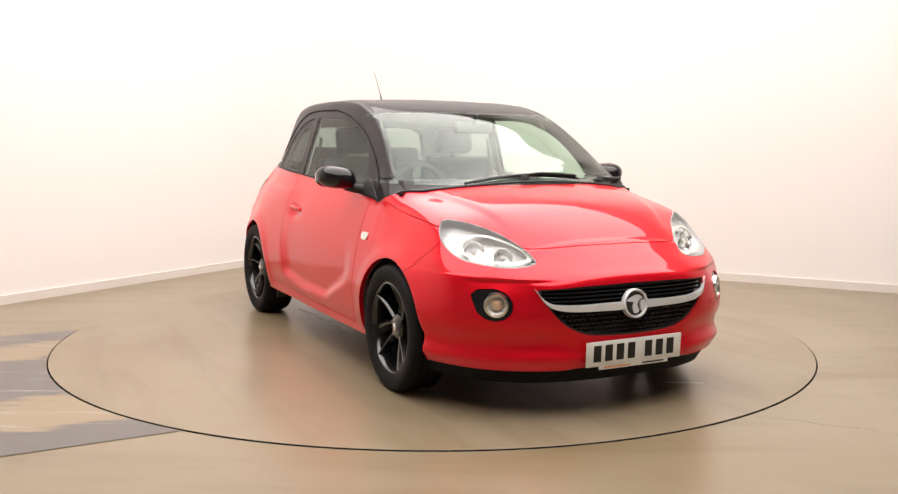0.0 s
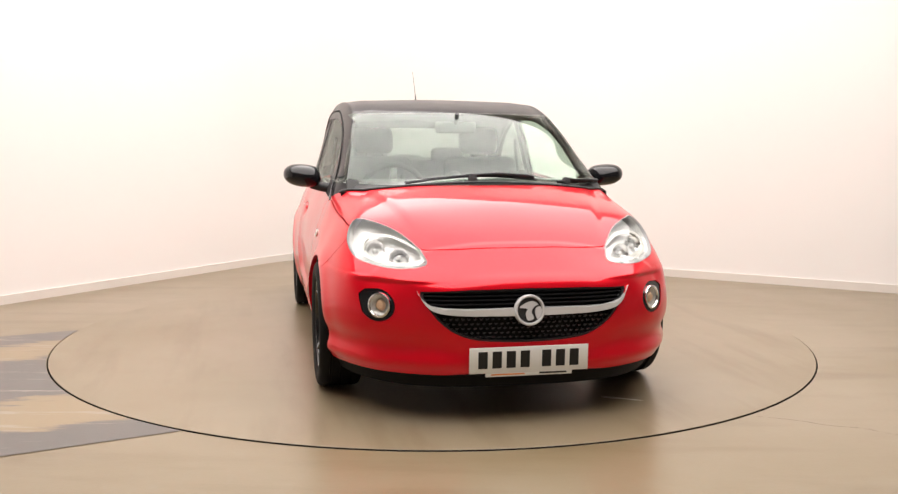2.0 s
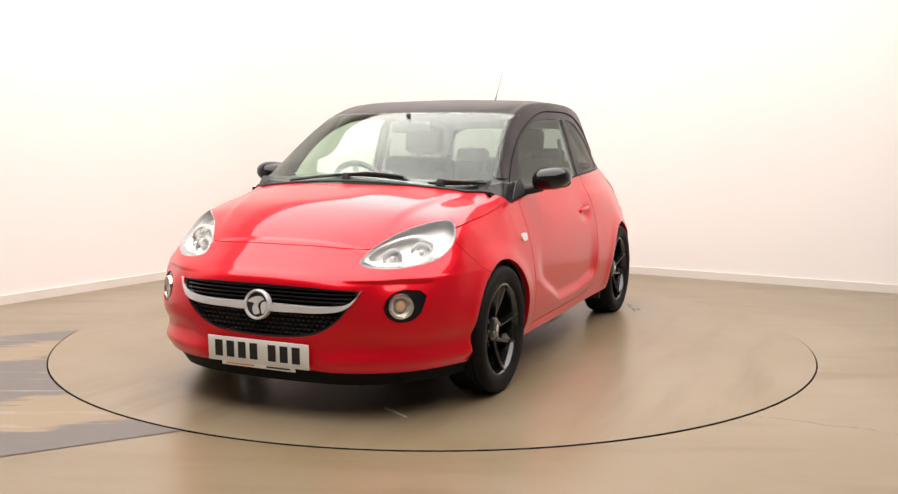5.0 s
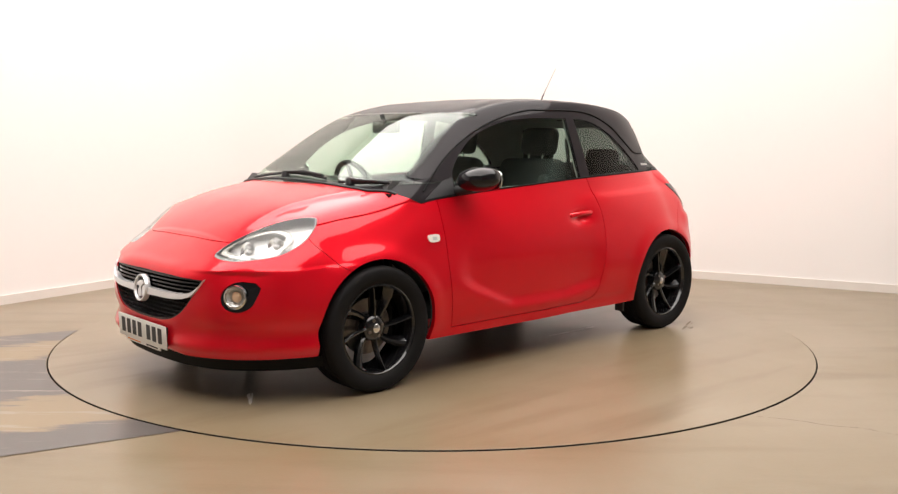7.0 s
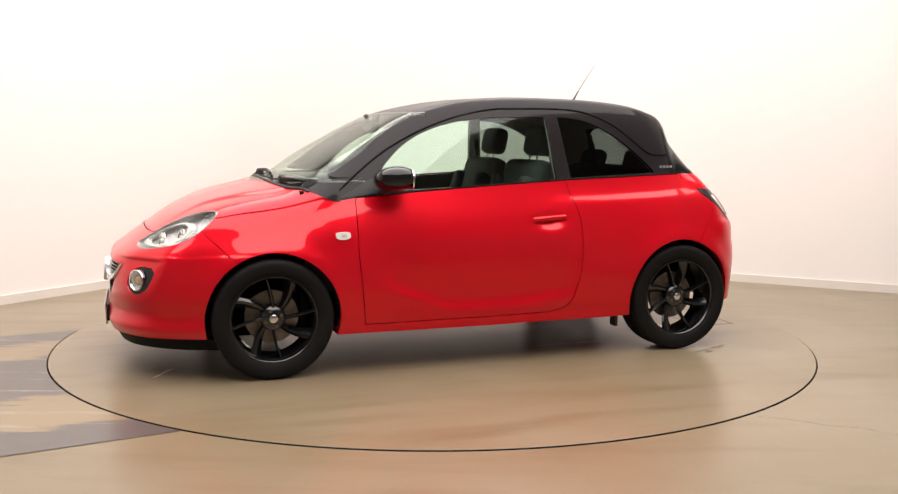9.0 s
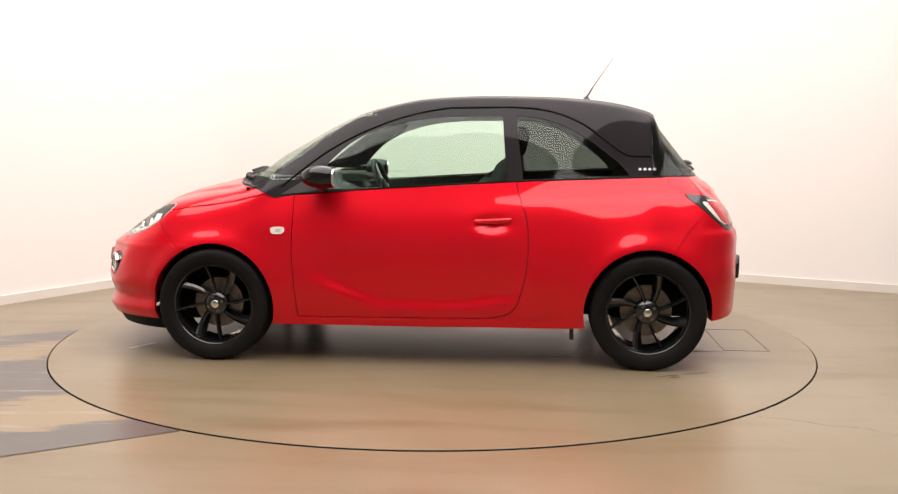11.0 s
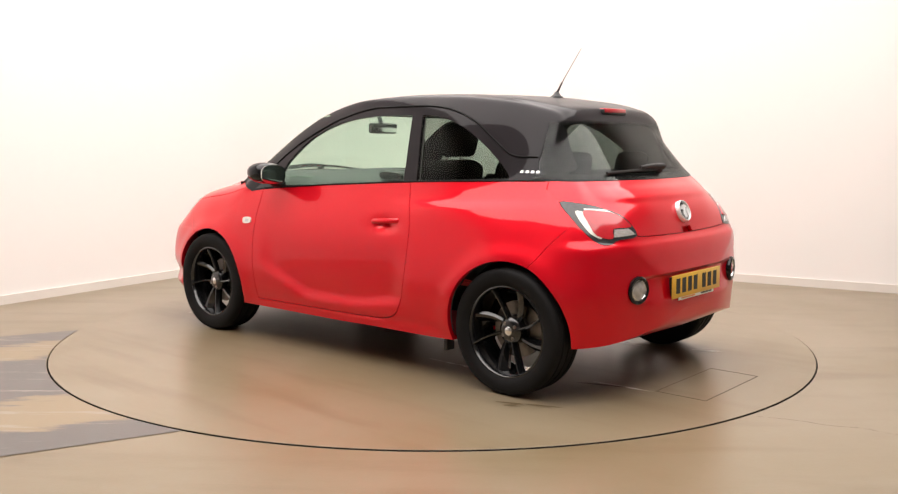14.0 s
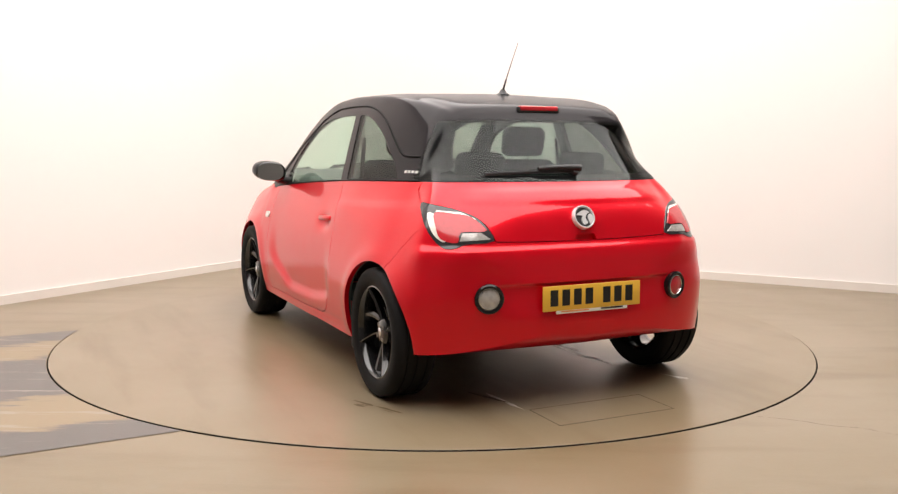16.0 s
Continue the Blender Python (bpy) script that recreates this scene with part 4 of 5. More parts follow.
# ---------------- lamps ----------------
def headlight(s):
    way = (HEAD_WAY[0], HEAD_WAY[1] * s, 0)
    lamp = new("headlight")
    lamp.parent = CAR
    tagged(lamp, "large clear almond-shaped headlight with chrome inside")

    def piece(name, out, deep, pts, mat, label="", hole=None):
        me = keep(shell(out, deep), slant(mirrored(pts, s), way, 1.2, 2.2))
        if hole:
            me = cut(me, slant(mirrored(hole, s), way, 1.2, 2.2))
        part(name, finish(me, name, mat), lamp, label)

    inner = about(HEAD, 0.965)
    piece("lens", 0.003, 0.0, about(HEAD, 0.975), LENS, "clear plastic lens")
    piece("bezel", 0.0, -0.014, about(HEAD, 0.985), LAMP_EDGE, "dark grey lamp surround", inner)
    piece("side_wall", -0.010, -0.052, about(HEAD, 1.03), LAMP_SILVER, "silver lamp wall", about(HEAD, 0.99))
    piece("bowl", -0.048, -0.052, about(HEAD, 1.03), LAMP_SILVER, "silver lamp bowl")
    hook = ring3([(1.765, .428, .668), (1.715, .530, .658), (1.640, .618, .672), (1.560, .668, .705), (1.535, .650, .760), (1.575, .560, .772), (1.665, .470, .738), (1.735, .425, .700)], 3)
    piece("light_guide", -0.012, -0.030, hook, WHITE_LENS, "white running light band", about(hook, 0.87))
    for (px, py, pz), r in (((1.600, 0.605, 0.715), 0.042), ((1.690, 0.510, 0.692), 0.040)):
        cup = lathe("reflector", [(0.0, -0.030), (0.014, -0.028), (0.030, -0.012), (r, 0.006), (r + 0.004, 0.008), (r + 0.003, 0.0)], CHROME, 28, "x", 40)
        part("reflector", cup, lamp, "chrome reflector cup", pose(px - 0.025, py * s, pz - 0.012, 0, -12, 14 * s))
        bulb = lathe("bulb", [(0.0, 0.012), (0.009, 0.008), (0.012, 0.0), (0.010, -0.02), (0.0, -0.022)], LAMP_SILVER, 14, "x", 50)
        part("bulb", bulb, lamp, "", pose(px - 0.022, py * s, pz - 0.012, 0, -12, 14 * s))


def tail_light(s):
    way = (TAIL_WAY[0], TAIL_WAY[1] * s, 0)
    lamp = new("tail_light")
    lamp.parent = CAR
    tagged(lamp, "tail light with a white hook band round a red lens")

    def piece(name, out, deep, pts, mat, label=""):
        me = keep(shell(out, deep), slant(mirrored(pts, s), way, 1.2, 2.2))
        part(name, finish(me, name, mat), lamp, label)

    piece("housing", 0.003, -0.03, about(TAIL, 0.99), SMOKE_LENS, "smoked dark lens")
    piece("light_band", 0.0055, 0.001, about(ring3([(-1.397, .668, .886), (-1.447, .649, .878), (-1.480, .655, .837), (-1.514, .655, .789), (-1.548, .638, .757), (-1.540, .650, .748), (-1.497, .676, .776), (-1.445, .683, .829)], 3), 0.86), WHITE_LENS, "white light band")
    piece("light_band", 0.0055, 0.001, [(-1.443, .643, .888), (-1.515, .562, .880), (-1.559, .514, .854), (-1.599, .484, .803), (-1.593, .496, .803), (-1.556, .527, .846), (-1.512, .568, .872), (-1.447, .647, .881)], WHITE_LENS, "white light band")
    piece("red_lens", 0.007, 0.001, about(ring3([(-1.463, .642, .868), (-1.505, .588, .866), (-1.545, .537, .855), (-1.584, .501, .818), (-1.590, .506, .804), (-1.559, .581, .802), (-1.568, .599, .766), (-1.526, .645, .778), (-1.494, .651, .820)], 3), 1.20), RED_LENS, "red lamp lens")
    piece("reversing_lens", 0.006, 0.001, [(-1.565, .575, .795), (-1.597, .502, .796), (-1.617, .466, .768), (-1.573, .592, .761)], WHITE_SMOKE, "pale smoked lens")


def fog_lamps():
    for s in (1, -1):
        lamp = new("fog_lamp")
        lamp.parent = CAR
        tagged(lamp, "round front fog lamp in a black teardrop surround")
        pts = [(y * s, z) for _, y, z in FOG]
        cover = keep(shell(-0.004, -0.045), prism([(0.625 * s + (y - 0.625 * s) * 0.98, 0.505 + (z - 0.505) * 0.98) for y, z in pts], "x", 1.4, 2.1))
        hole = prism([(0.612 * s + 0.044 * math.cos(t), 0.497 + 0.050 * math.sin(t)) for t in np.linspace(0, 2 * math.pi, 32, False)], "x", 1.4, 2.1)
        part("surround", finish(cut(cover, hole), "surround", GLOSS_BLACK), lamp, "gloss black surround")
        at = pose(on_hull((2.4, 0.613 * s, 0.497), (-1, 0, 0))[0].x - 0.006, 0.613 * s, 0.497, 0, -3, 36 * s)
        part("bowl", lathe("bowl", [(0.0, -0.028), (0.030, -0.018), (0.046, 0.002), (0.050, 0.004)], LAMP_SILVER, 32, "x"), lamp, "silver reflector", at)
        part("bulb", lathe("bulb", [(0.0, 0.003), (0.016, 0.0), (0.024, -0.010), (0.0, -0.02)], AMBER, 20, "x"), lamp, "amber bulb", at)
        part("lens", lathe("lens", [(0.0, 0.012), (0.025, 0.010), (0.044, 0.004), (0.044, 0.0025), (0.025, 0.0085), (0.0, 0.0105)], LENS, 32, "x"), lamp, "clear lens", at)
        part("trim_ring", lathe("trim_ring", [(0.043, 0.004), (0.047, 0.010), (0.053, 0.008), (0.056, -0.004), (0.052, -0.02), (0.046, -0.02)], CHROME, 36, "x", 40, True), lamp, "chrome trim ring", at)
        rear = new("rear_fog_lamp" if s < 0 else "reversing_lamp")
        rear.parent = CAR
        tagged(rear, "round red rear fog lamp in a black ring" if s < 0 else "round clear reversing lamp in a black ring")
        at = pose(on_hull((-2.4, 0.500 * s, 0.515), (1, 0, 0))[0].x - 0.002, 0.500 * s, 0.515, 0, 0, 180 - 14 * s)
        part("surround", lathe("surround", [(0.047, -0.004), (0.050, 0.010), (0.058, 0.012), (0.065, 0.006), (0.066, -0.03), (0.047, -0.03)], GLOSS_BLACK, 36, "x", 40, True), rear, "gloss black ring", at)
        part("trim_ring", lathe("trim_ring", [(0.041, 0.002), (0.044, 0.008), (0.049, 0.006), (0.049, -0.02), (0.041, -0.02)], CHROME, 36, "x", 40, True), rear, "chrome ring", at)
        part("lens", lathe("lens", [(0.0, 0.010), (0.025, 0.008), (0.043, 0.001), (0.043, -0.02), (0.0, -0.022)], RED_LENS if s < 0 else CLEAR_LENS, 32, "x"), rear, "", at)
    lamp = part("brake_lamp", None, CAR, "slim red high brake lamp on the spoiler")
    part("lens", box_mesh("lens", RED_LENS, -1.230, -1.196, -0.105, 0.105, 1.334, 1.357, 0.005), lamp)
    part("base", box_mesh("base", TRIM, -1.226, -1.16, -0.115, 0.115, 1.326, 1.352, 0.004), lamp)


LAMP_GREY = material("lamp_grey", (0.50, 0.50, 0.50), 0.35, 0.2, vary=0.1)
LAMP_EDGE = material("lamp_edge_grey", (0.34, 0.34, 0.345), 0.3, 0.1, vary=0.1)
LAMP_SILVER = material("lamp_silver", (0.78, 0.77, 0.75), 0.22, 0.12, 0.5, vary=0.14, scale=60)
WHITE_SMOKE = material("pale_lamp_lens", (0.42, 0.40, 0.38), 0.15, 0.1, 1.0, vary=0.2, scale=90)
CLEAR_LENS = material("ribbed_clear_lens", (0.50, 0.48, 0.46), 0.12, 0.3, 1.0, vary=0.2, scale=40)
for side in (1, -1):
    headlight(side)
    tail_light(side)
fog_lamps()


SATIN = material("satin_chrome", (0.84, 0.84, 0.84), 0.25, 0.35, 0.6, vary=0.03)
GRILLE_BLACK = material("grille_black", (0.055, 0.055, 0.058), 0.25, vary=0.1)


# ---------------- grille, badges, plates ----------------
def emblem(name, at, size=0.066):
    """Round plain chrome badge: rim, dark disc and a curved raised shape."""
    b = part(name, None, CAR, "round chrome badge with a plain raised shape", at)
    part("rim", lathe("rim", [(size * 0.80, 0.006), (size * 0.86, 0.013), (size * 0.95, 0.013), (size, 0.006), (size, -0.012), (size * 0.80, -0.012)], SATIN, 40, "x", 40, True), b)
    part("disc", lathe("disc", [(0, 0.003), (size * 0.84, 0.003), (size * 0.84, -0.010), (0, -0.012)], TRIM, 32, "x"), b, "black badge ground")
    k = size / 0.066
    for pts in (xy([(-0.045, 0.012), (-0.02, 0.030), (0.012, 0.038), (0.036, 0.024), (0.020, 0.016), (0.006, -0.006), (0.016, -0.034), (-0.010, -0.042), (-0.020, -0.014), (-0.012, 0.006)], 4), xy([(0.026, 0.010), (0.046, 0.014), (0.050, -0.014), (0.032, -0.038), (0.022, -0.010)], 4)):
        me = prism([(y * k, z * k) for y, z in pts], "x", 0.0, 0.010)
        part("raised_shape", finish(me, "raised_shape", SATIN), b)


def grille():
    g = new("grille")
    g.parent = CAR
    tagged(g, "black honeycomb grille with a winged chrome bar")
    part("backing", finish(keep(shell(-0.040, -0.046), prism([(y * 1.03, 0.46 + (z - 0.46) * 1.06) for y, z in GRILLE], "x", 1.7, 2.1)), "backing", DARK), g, "black grille backing")
    frame_ring = cut(keep(shell(-0.006, -0.044), prism(GRILLE, "x", 1.7, 2.1)), prism([(y * 0.97, 0.46 + (z - 0.46) * 0.93) for y, z in GRILLE], "x", 1.7, 2.1))
    part("edge", finish(frame_ring, "edge", TRIM), g, "black plastic grille edge")
    up = xy([(0.470, 0.566), (0.445, 0.530), (0.40, 0.502), (0.30, 0.492), (0.15, 0.492), (0, 0.494)], 4, False)
    low = xy([(0, 0.460), (0.15, 0.462), (0.30, 0.466), (0.39, 0.479), (0.435, 0.508), (0.462, 0.556)], 4, False)
    outline = [p for p in up[:-1]] + [(-y, z) for y, z in reversed(up)] + [(-y, z) for y, z in reversed(low)] + low[1:]
    part("chrome_bar", finish(keep(shell(0.010, -0.020), prism(outline, "x", 1.7, 2.1)), "chrome_bar", SATIN), g, "satin chrome wing bar")
    inside = prism([(y * 0.985, 0.46 + (z - 0.46) * 0.96) for y, z in GRILLE], "x", 1.7, 2.1)
    for z in (0.510, 0.527, 0.544, 0.560):
        me = keep(shell(-0.012, -0.034), prism([(-0.46, z - 0.0035), (0.46, z - 0.0035), (0.46, z + 0.0035), (-0.46, z + 0.0035)], "x", 1.7, 2.1))
        part("slat", finish(keep(me, inside), "slat", GLOSS_BLACK), g)
    # lower field of small raised scales
    bm = bmesh.new()
    for row in range(6):
        z = 0.452 - row * 0.0195
        for col in range(-17, 18):
            y = (col + (0.5 if row % 2 else 0)) * 0.0255
            limit = 0.395 - 0.0255 * row - (0.03 if row > 3 else 0)
            if abs(y) > limit:
                continue
            place, nrm = on_hull((2.4, y, z), (-1, 0, 0))
            if place is None:
                continue
            x = place.x - 0.020
            v = [bm.verts.new(c) for c in ((x, y - 0.0090, z), (x, y + 0.0090, z), (x, y + 0.0050, z - 0.0110), (x, y - 0.0050, z - 0.0110),
                                          (x + 0.014, y - 0.0085, z - 0.001), (x + 0.014, y + 0.0085, z - 0.001), (x + 0.006, y + 0.0045, z - 0.0105), (x + 0.006, y - 0.0045, z - 0.0105))]
            for f in ((0, 1, 5, 4), (1, 2, 6, 5), (2, 3, 7, 6), (3, 0, 4, 7), (4, 5, 6, 7)):
                bm.faces.new([v[i] for i in f])
    tagged(part("honeycomb", to_mesh("honeycomb", bm, GRILLE_BLACK, 20), g, "black plastic honeycomb scales"), kind="stuff")
    emblem("badge", pose(1.947, 0.0, 0.484, 0, -6, 0))


grille()
emblem("badge", pose(-1.624, 0.0, 0.848, 0, -22, 180), 0.056)


def plate(at, mat, label, strip_z):
    p = part("number_plate", None, CAR, label, at)
    part("board", box_mesh("board", mat, 0, 0.005, -0.26, 0.26, -0.0555, 0.0555, 0.002), p)
    part("backing", box_mesh("backing", TRIM, -0.035, -0.0005, -0.235, 0.235, -0.045, 0.045, 0.004), p, "black plate holder")
    y = -0.222
    for k in range(7):
        part("bar", box_mesh("bar", INK, 0.0052, 0.0060, y, y + 0.040, -0.034, 0.038), p, "black bar")
        y += 0.061 if k != 3 else 0.094
    strip = part("sticker", box_mesh("sticker", PLATE_WHITE, -0.001, 0.004, -0.19, 0.19, strip_z - 0.010, strip_z + 0.008, 0.002), p, "white dealer strip with unreadable bars")
    part("bar", box_mesh("bar", ORANGE_INK, 0.0042, 0.0048, -0.165, -0.02, strip_z - 0.003, strip_z + 0.003), strip, "orange bar")
    part("bar", box_mesh("bar", INK, 0.0042, 0.0048, 0.045, 0.165, strip_z - 0.003, strip_z + 0.004), strip, "dark bar")


plate(pose(1.952, 0, 0.277, 0, 2, 0), PLATE_WHITE, "white number plate with plain black bars", -0.062)
plate(pose(-1.708, 0, 0.503, 0, -1, 180), PLATE_YELLOW, "yellow number plate with plain black bars", -0.060)


# ---------------- outside fittings ----------------
def lip():
    """Black air dam under the front bumper."""
    outer = [(1.42, 0.775), (1.55, 0.735), (1.66, 0.675), (1.76, 0.590), (1.84, 0.485), (1.893, 0.34), (1.915, 0.18), (1.922, 0.0)]
    pts = [(p.x, p.y) for p in spline([(a, b, 0) for a, b in outer], 4)]
    outline = pts + [(x, -y) for x, y in reversed(pts[:-1])]
    inner = [(x - 0.06, y * 0.9) for x, y in reversed(outline)]
    me = prism(outline + inner, "z", 0.148, 0.207)
    bm = bmesh.new()
    bm.from_mesh(me)
    for v in bm.verts:
        if v.co.z < 0.16:
            v.co.x -= 0.030
            v.co.y *= 0.965
    part("front_lip", to_mesh("front_lip", bm, SEAL, 40), CAR, "black plastic front lip")
    for s in (1, -1):
        part("mud_flap", box_mesh("mud_flap", TRIM, -0.775, -0.755, s * 0.77 - 0.03, s * 0.77 + 0.03, 0.150, 0.225, 0.004), CAR, "small black flap before the rear wheel")


def wing_mirror(s):
    m = part("wing_mirror", None, CAR, "gloss black wing mirror", pose(0.53, 0.868 * s, 0.992))
    bm = bmesh.new()
    bmesh.ops.create_uvsphere(bm, u_segments=32, v_segments=20, radius=1)
    for v in bm.verts:
        x, y, z = v.co
        flat = -0.62
        if x < flat:
            x = flat - 0.04 * (1 - min(1, math.hypot(y, z)))
        y = y if y * s > 0 else math.copysign(abs(y) ** 0.55, y)
        bulge = 1.0 if z > 0 else 0.86
        v.co = (x * 0.112 + 0.010, math.copysign(abs(y) ** 0.9, y) * 0.100, math.copysign(abs(z) ** 0.88, z) * 0.066 * bulge + 0.010 * y * s)
    part("housing", to_mesh("housing", bm, GLOSS_BLACK, 40), m, "gloss black mirror cap")
    face = [(0.078 * math.copysign(abs(math.cos(t)) ** 0.75, math.cos(t)), 0.052 * math.copysign(abs(math.sin(t)) ** 0.75, math.sin(t))) for t in np.linspace(0, 2 * math.pi, 32, False)]
    part("mirror_glass", finish(prism(face, "x", -0.072, -0.0655), "mirror_glass", MIRROR), m, "mirror glass", pose(0.002, 0, 0.001, 0, 0, -7 * s))
    part("foot", tube("foot", [(0.045, -0.150 * s, -0.062), (0.040, -0.10 * s, -0.055), (0.020, -0.05 * s, -0.040)], 0.026, TRIM, 12), m, "black mirror foot")
    sail = prism([(0.800, 0.895), (0.600, 0.918), (0.592, 1.000), (0.655, 0.985)], "y", *side_span(s, 0.5))
    part("sail_panel", finish(keep(shell(0.004, -0.004), sail), "sail_panel", TRIM), CAR, "black corner panel before the door window")


def door_furniture(s):
    place, nrm = on_hull((-0.34, s * 1.5, 0.772), (0, -s, 0))
    h = part("door_handle", None, CAR, "red door handle over a shallow recess")
    y = place.y
    bm = bmesh.new()
    box(bm, -0.445, -0.245, y - 0.004 if s > 0 else y - 0.034, y + 0.034 if s > 0 else y + 0.004, 0.758, 0.784, 0.011, 3)
    for v in bm.verts:
        t = (v.co.x + 0.345) / 0.10
        v.co.y -= s * 0.012 * t * t
        v.co.z += 0.006 * -t
    part("grip", to_mesh("grip", bm, RED, 50), h, "red handle grip")
    part("key_cover", box_mesh("key_cover", RED, -0.478, -0.448, y - 0.012, y + 0.012, 0.752, 0.776, 0.006), h)
    ind = xy([(0.838, 0.722), (0.800, 0.728), (0.768, 0.724), (0.766, 0.700), (0.790, 0.690), (0.832, 0.694)], 4)
    lamp = part("side_indicator", None, CAR, "small clear side indicator lamp")
    part("lens", finish(keep(shell(0.006, -0.004), prism(ind, "y", *side_span(s, 0.5))), "lens", INDICATOR), lamp)
    part("bulb", finish(keep(shell(0.0065, -0.002), prism([(0.812, 0.716), (0.785, 0.716), (0.785, 0.700), (0.812, 0.700)], "y", *side_span(s, 0.5))), "bulb", LAMP_GREY), lamp, "grey bulb behind the lens")
    # small raised emblem strip on the rear side window, unreadable: four plain bars
    tag = part("side_emblem", None, CAR, "small silver emblem of plain bars")
    for k in range(4):
        x = -1.105 - k * 0.026
        me = keep(shell(0.005, 0.0005), prism([(x, 1.038), (x - 0.016, 1.038), (x - 0.014, 1.050), (x - 0.002, 1.050)], "y", *side_span(s)))
        part("bar", finish(me, "bar", SILVER), tag)


def wipers():
    def over_glass(pairs, lift_by):
        out = []
        for x, y in pairs:
            place, nrm = on_hull((x, y, 2), (0, 0, -1))
            out.append(place + nrm * lift_by)
        return out

    for arm, blade in ((((1.10, -0.05), (1.075, 0.08), (1.08, 0.27)), ((1.088, -0.39), (1.075, -0.20), (1.066, -0.05), (1.070, 0.12), (1.078, 0.29))),
                       (((1.05, 0.455), (1.03, 0.52), (0.95, 0.65)), ((1.075, 0.40), (1.045, 0.48), (0.99, 0.58), (0.925, 0.655)))):
        w = part("wiper", None, CAR, "black windscreen wiper lying at the glass foot")
        part("blade", tube("blade", [p for p in spline(over_glass(blade, 0.014), 4)], 0.0075, TRIM, 6), w, "black rubber blade")
        part("arm", tube("arm", [p for p in spline(over_glass(arm, 0.028), 4)], 0.008, TRIM, 6), w, "black wiper arm")
        hub = over_glass([arm[0]], 0.012)[0]
        part("pivot", lathe("pivot", [(0, 0.026), (0.014, 0.024), (0.022, 0.010), (0.024, -0.01), (0, -0.012)], TRIM, 16, "z"), w, "", Matrix.Translation(hub))
    # cowl panel
    cowl = [(1.128, 0.0), (1.115, 0.30), (1.06, 0.55), (0.955, 0.70)]
    a = over_glass([(p.x, p.y) for p in spline([(x, y, 0) for x, y in cowl], 5)], 0.002)
    full = [Vector((p.x, -p.y, p.z)) for p in reversed(a[1:])] + a
    part("cowl", tube("cowl", full, 0.008, TRIM, 8), CAR, "black plastic scuttle strip")
    # rear wiper
    w = part("rear_wiper", None, CAR, "black rear wiper lying along the rear window foot")

    def behind(pairs, off):
        out = []
        for y, z in pairs:
            place, nrm = on_hull((-2.2, y, z), (1, 0, 0))
            out.append(place + nrm * off)
        return out

    part("blade", tube("blade", spline(behind([(0.40, 1.030), (0.25, 1.036), (0.05, 1.041), (-0.06, 1.042)], 0.014), 4), 0.008, TRIM, 6), w, "black rubber blade")
    part("arm", tube("arm", spline(behind([(-0.085, 1.044), (0.02, 1.048), (0.14, 1.043)], 0.030), 4), 0.017, TRIM, 8, taper=0.008), w, "black wiper arm")
    part("pivot", lathe("pivot", [(0, 0.030), (0.020, 0.026), (0.026, 0.0), (0, 0.0)], TRIM, 16, "x"), w, "", Matrix.Translation(behind([(-0.06, 1.045)], 0.0)[0]) @ pose(0, 0, 0, 0, -35, 180))


def antenna():
    place, _ = on_hull((-0.862, 0.0, 2), (0, 0, -1))
    a = part("antenna", None, CAR, "thin black whip antenna leaning back on the roof", Matrix.Translation(place))
    part("base", lathe("base", [(0, 0.030), (0.010, 0.028), (0.020, 0.012), (0.034, 0.002), (0.034, -0.004), (0, -0.004)], TRIM, 20, "z"), a)
    part("stem", tube("stem", [(0, 0, 0.02), (-0.034, 0, 0.078)], 0.006, TRIM, 8, taper=0.004), a)
    part("whip", tube("whip", [(-0.034, 0, 0.078), (-0.085, 0, 0.155), (-0.150, 0, 0.250)], 0.0028, STEEL, 6, taper=0.0016), a, "thin grey whip")


INDICATOR = material("clear_indicator_lens", (0.80, 0.76, 0.70), 0.15, 0.0, 1.0, vary=0.05, scale=80)
lip()
for side in (1, -1):
    wing_mirror(side)
    door_furniture(side)
wipers()
antenna()


# ---------------- cabin ----------------
def cushion(name, mat, size, at, round_by=0.5, seg=4):
    """Soft padded block."""
    bm = bmesh.new()
    sx, sy, sz = size
    box(bm, -sx / 2, sx / 2, -sy / 2, sy / 2, -sz / 2, sz / 2, min(size) * round_by * 0.9, seg)
    me = to_mesh(name, bm, mat, 60)
    me.transform(at)
    return me


def seat(y):
    st = part("front_seat", None, CAR, "dark cloth front seat with a headrest on two posts")
    part("seat_base", cushion("seat_base", FABRIC, (0.50, 0.50, 0.16), pose(0.02, y, 0.50, 0, -8, 0)), st)
    part("backrest", cushion("backrest", FABRIC, (0.14, 0.49, 0.62), pose(-0.335, y, 0.78, 0, -17, 0), 0.45), st)
    for k in (1, -1):
        part("bolster", cushion("bolster", FABRIC, (0.15, 0.09, 0.46), pose(-0.275, y + 0.20 * k, 0.76, 0, -17, 0), 0.45), st)
        part("headrest_post", tube("headrest_post", [(-0.425, y + 0.055 * k, 1.05), (-0.452, y + 0.055 * k, 1.16)], 0.0065, CHROME, 8), st, "chrome headrest post")
    part("headrest", cushion("headrest", FABRIC, (0.10, 0.26, 0.17), pose(-0.470, y, 1.185, 0, -12, 0), 0.48), st)


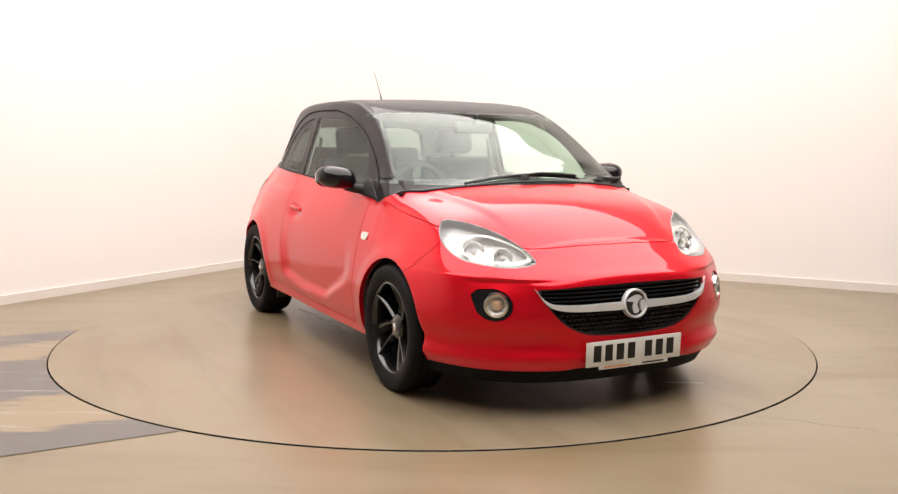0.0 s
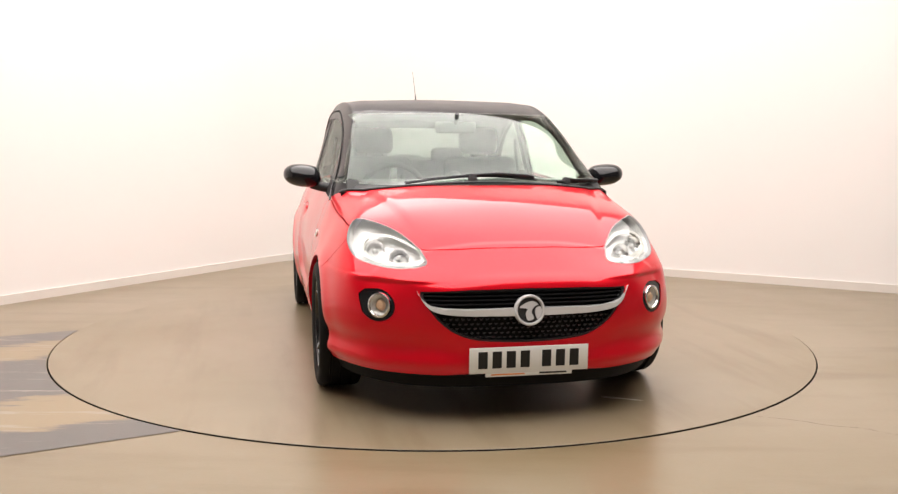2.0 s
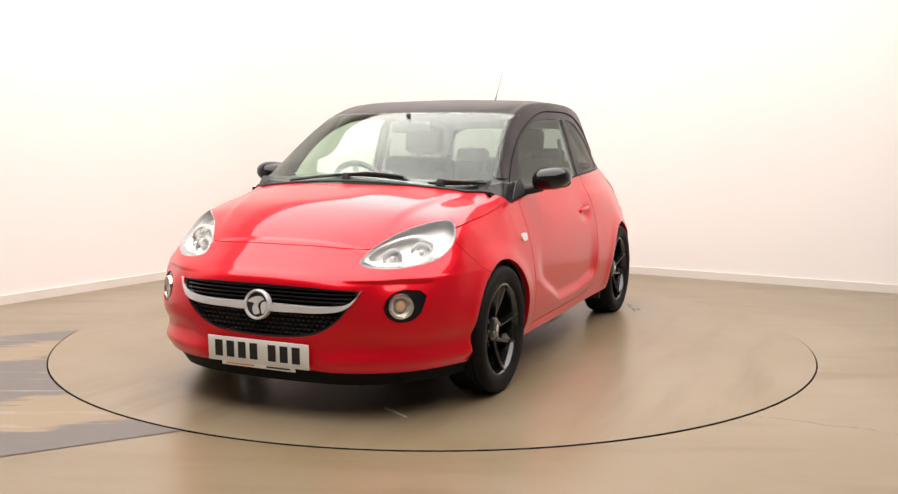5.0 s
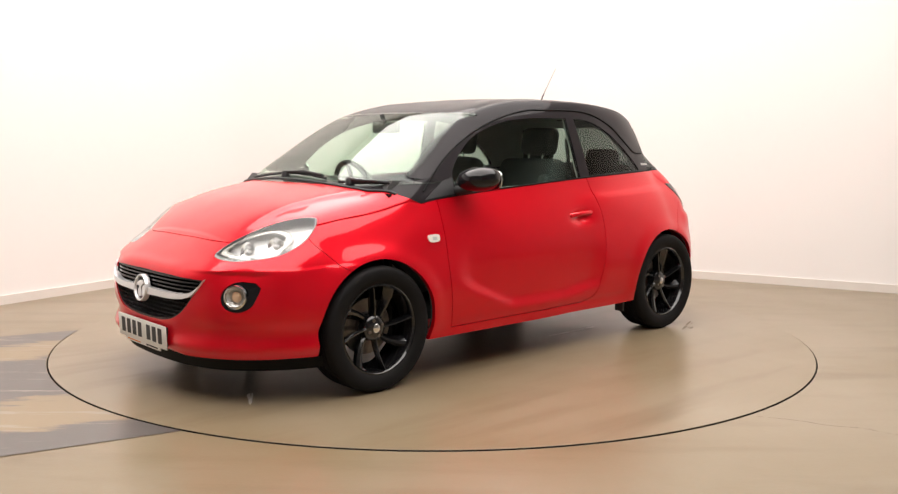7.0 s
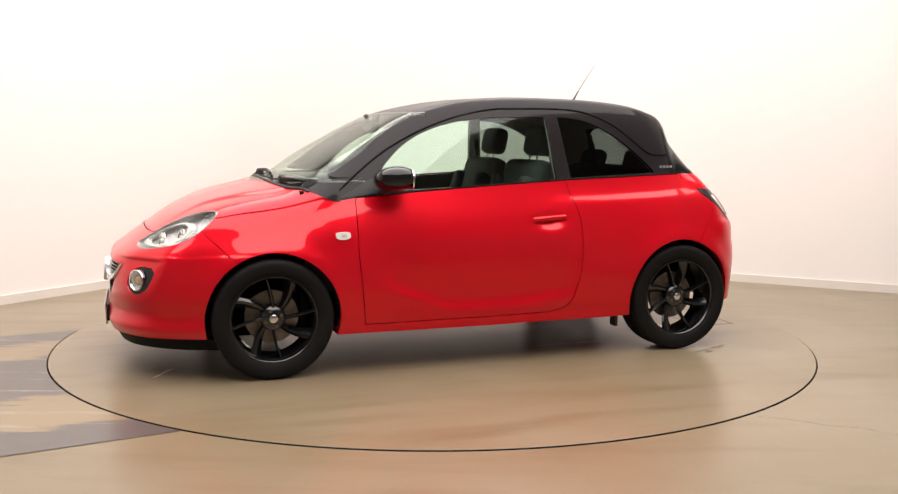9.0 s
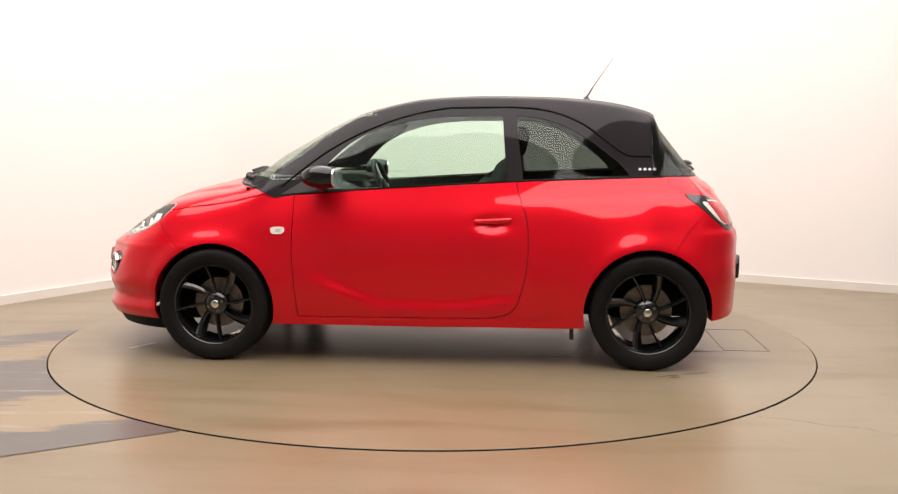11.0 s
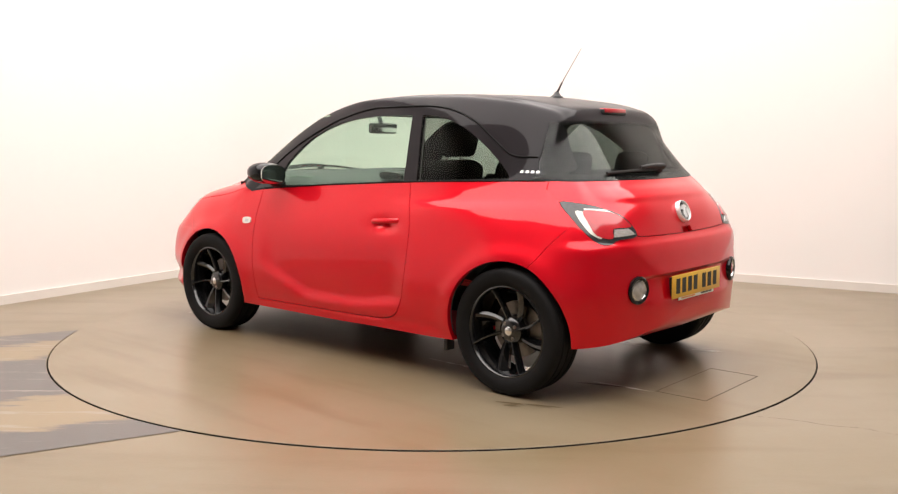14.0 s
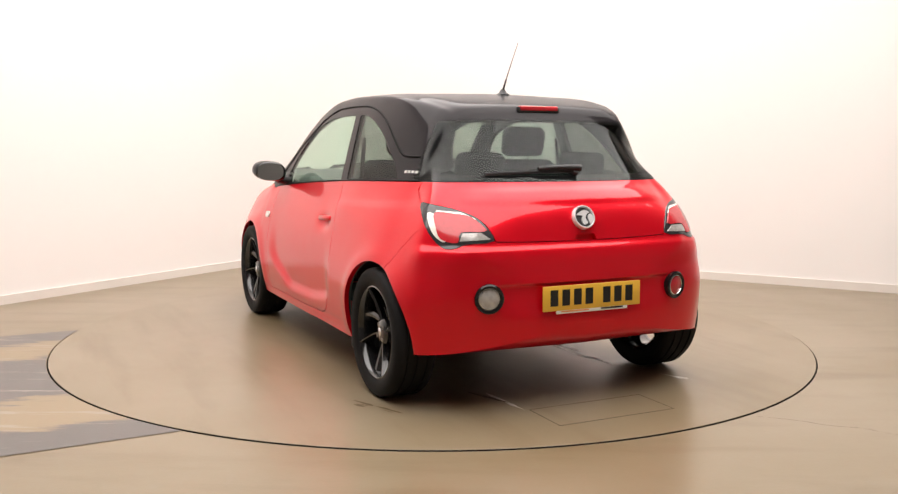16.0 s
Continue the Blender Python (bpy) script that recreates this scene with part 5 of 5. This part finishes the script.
def cabin():
    seat(0.355)
    seat(-0.355)
    bench = part("rear_seat", None, CAR, "dark cloth rear bench with two headrests")
    part("bench_base", cushion("bench_base", FABRIC, (0.45, 1.12, 0.16), pose(-0.82, 0, 0.52, 0, -8, 0)), bench)
    part("bench_back", cushion("bench_back", FABRIC, (0.14, 1.10, 0.54), pose(-1.07, 0, 0.78, 0, -20, 0), 0.45), bench)
    for k in (1, -1):
        part("headrest", cushion("headrest", FABRIC, (0.09, 0.25, 0.14), pose(-1.165, 0.29 * k, 1.065, 0, -14, 0), 0.48), bench)
    dash = part("dashboard", None, CAR, "dark grey dashboard")
    outline = xy([(0.98, 0.955), (0.80, 0.955), (0.62, 0.925), (0.53, 0.87), (0.52, 0.78), (0.60, 0.66), (0.62, 0.45), (0.98, 0.45)], 4)
    part("panel", finish(prism(outline, "y", -0.665, 0.665), "panel", DASH, 50), dash)
    hood = xy([(0.66, 0.94), (0.50, 0.935), (0.50, 0.90), (0.66, 0.90)], 4)
    part("instrument_hood", finish(prism([(x, z + 0.035) for x, z in hood], "y", -0.52, -0.19), "instrument_hood", TRIM, 50), dash, "black instrument hood")
    part("console", cushion("console", DASH, (0.80, 0.22, 0.26), pose(0.20, 0, 0.42)), dash, "dark centre console")
    wheel = part("steering_wheel", None, CAR, "black steering wheel with a light spoke", pose(0.405, -0.355, 0.885, 0, -68, 0))
    loop = [(0.182 * math.cos(t), 0.182 * math.sin(t), 0) for t in np.linspace(0, 2 * math.pi, 49)]
    part("rim", tube("rim", loop, 0.0165, TRIM, 10), wheel)
    part("boss", lathe("boss", [(0, 0.022), (0.050, 0.016), (0.068, 0.0), (0.060, -0.03), (0, -0.04)], TRIM, 24, "z"), wheel)
    for a in (0, 180, 270):
        part("spoke", box_mesh("spoke", SILVER, 0.05, 0.175, -0.018, 0.018, -0.010, 0.004, 0.004), wheel, "silver wheel spoke", pose(0, 0, 0, 0, 0, a))
    part("column", tube("column", [(0, 0, -0.02), (0, 0, -0.24)], 0.045, TRIM, 14), wheel)
    m = part("rear_view_mirror", None, CAR, "dark rear-view mirror on the windscreen", pose(0.455, 0, 1.262))
    part("housing", cushion("housing", DASH, (0.035, 0.235, 0.066), pose(0, 0, 0), 0.48), m)
    part("stem", tube("stem", [(0.01, 0, 0.02), (0.035, 0, 0.075)], 0.013, DASH, 10), m)
    part("glass", cushion("glass", MIRROR, (0.004, 0.215, 0.050), pose(-0.0175, 0, 0), 0.4, 2), m, "mirror glass")
    part("parcel_shelf", cushion("parcel_shelf", DASH, (0.30, 1.04, 0.02), pose(-1.27, 0, 0.945)), CAR, "dark parcel shelf")
    for k in (1, -1):
        part("seat_belt", tube("seat_belt", [(-0.43, 0.60 * k, 1.20), (-0.45, 0.645 * k, 0.80), (-0.42, 0.66 * k, 0.45)], 0.012, TRIM, 6), CAR, "dark seat belt")
    part("bulkhead", box_mesh("bulkhead", DARK, 0.98, 1.0, -0.70, 0.70, 0.22, 0.93), CAR, "dark engine bulkhead")


cabin()

# ---------------- keys: the turntable turns the car ----------------
PIVOT = Vector((0.0437, -0.0366, 0))
TURN = [(0.0, -27.25), (0.25, -26.75), (0.5, -25.72), (1.0, -22.55), (1.5, -17.80), (2.0, -11.85), (2.5, -5.97)] + [(float(t), 14.35 + 11.853 * (t - 4.2)) for t in (3, 4, 5, 6, 7, 8, 9, 10, 11, 12, 13, 14, 15, 16)]


def motions():
    for what, off in ((CAR, PIVOT), (DISC, Vector((0, 0, 0)))):
        rows = []
        for t, a in TURN:
            m = pose(0, 0, 0, 0, 0, -90 - a)
            rows.append((t, m @ Matrix.Translation(-off)))
        walk(what, rows)


motions()
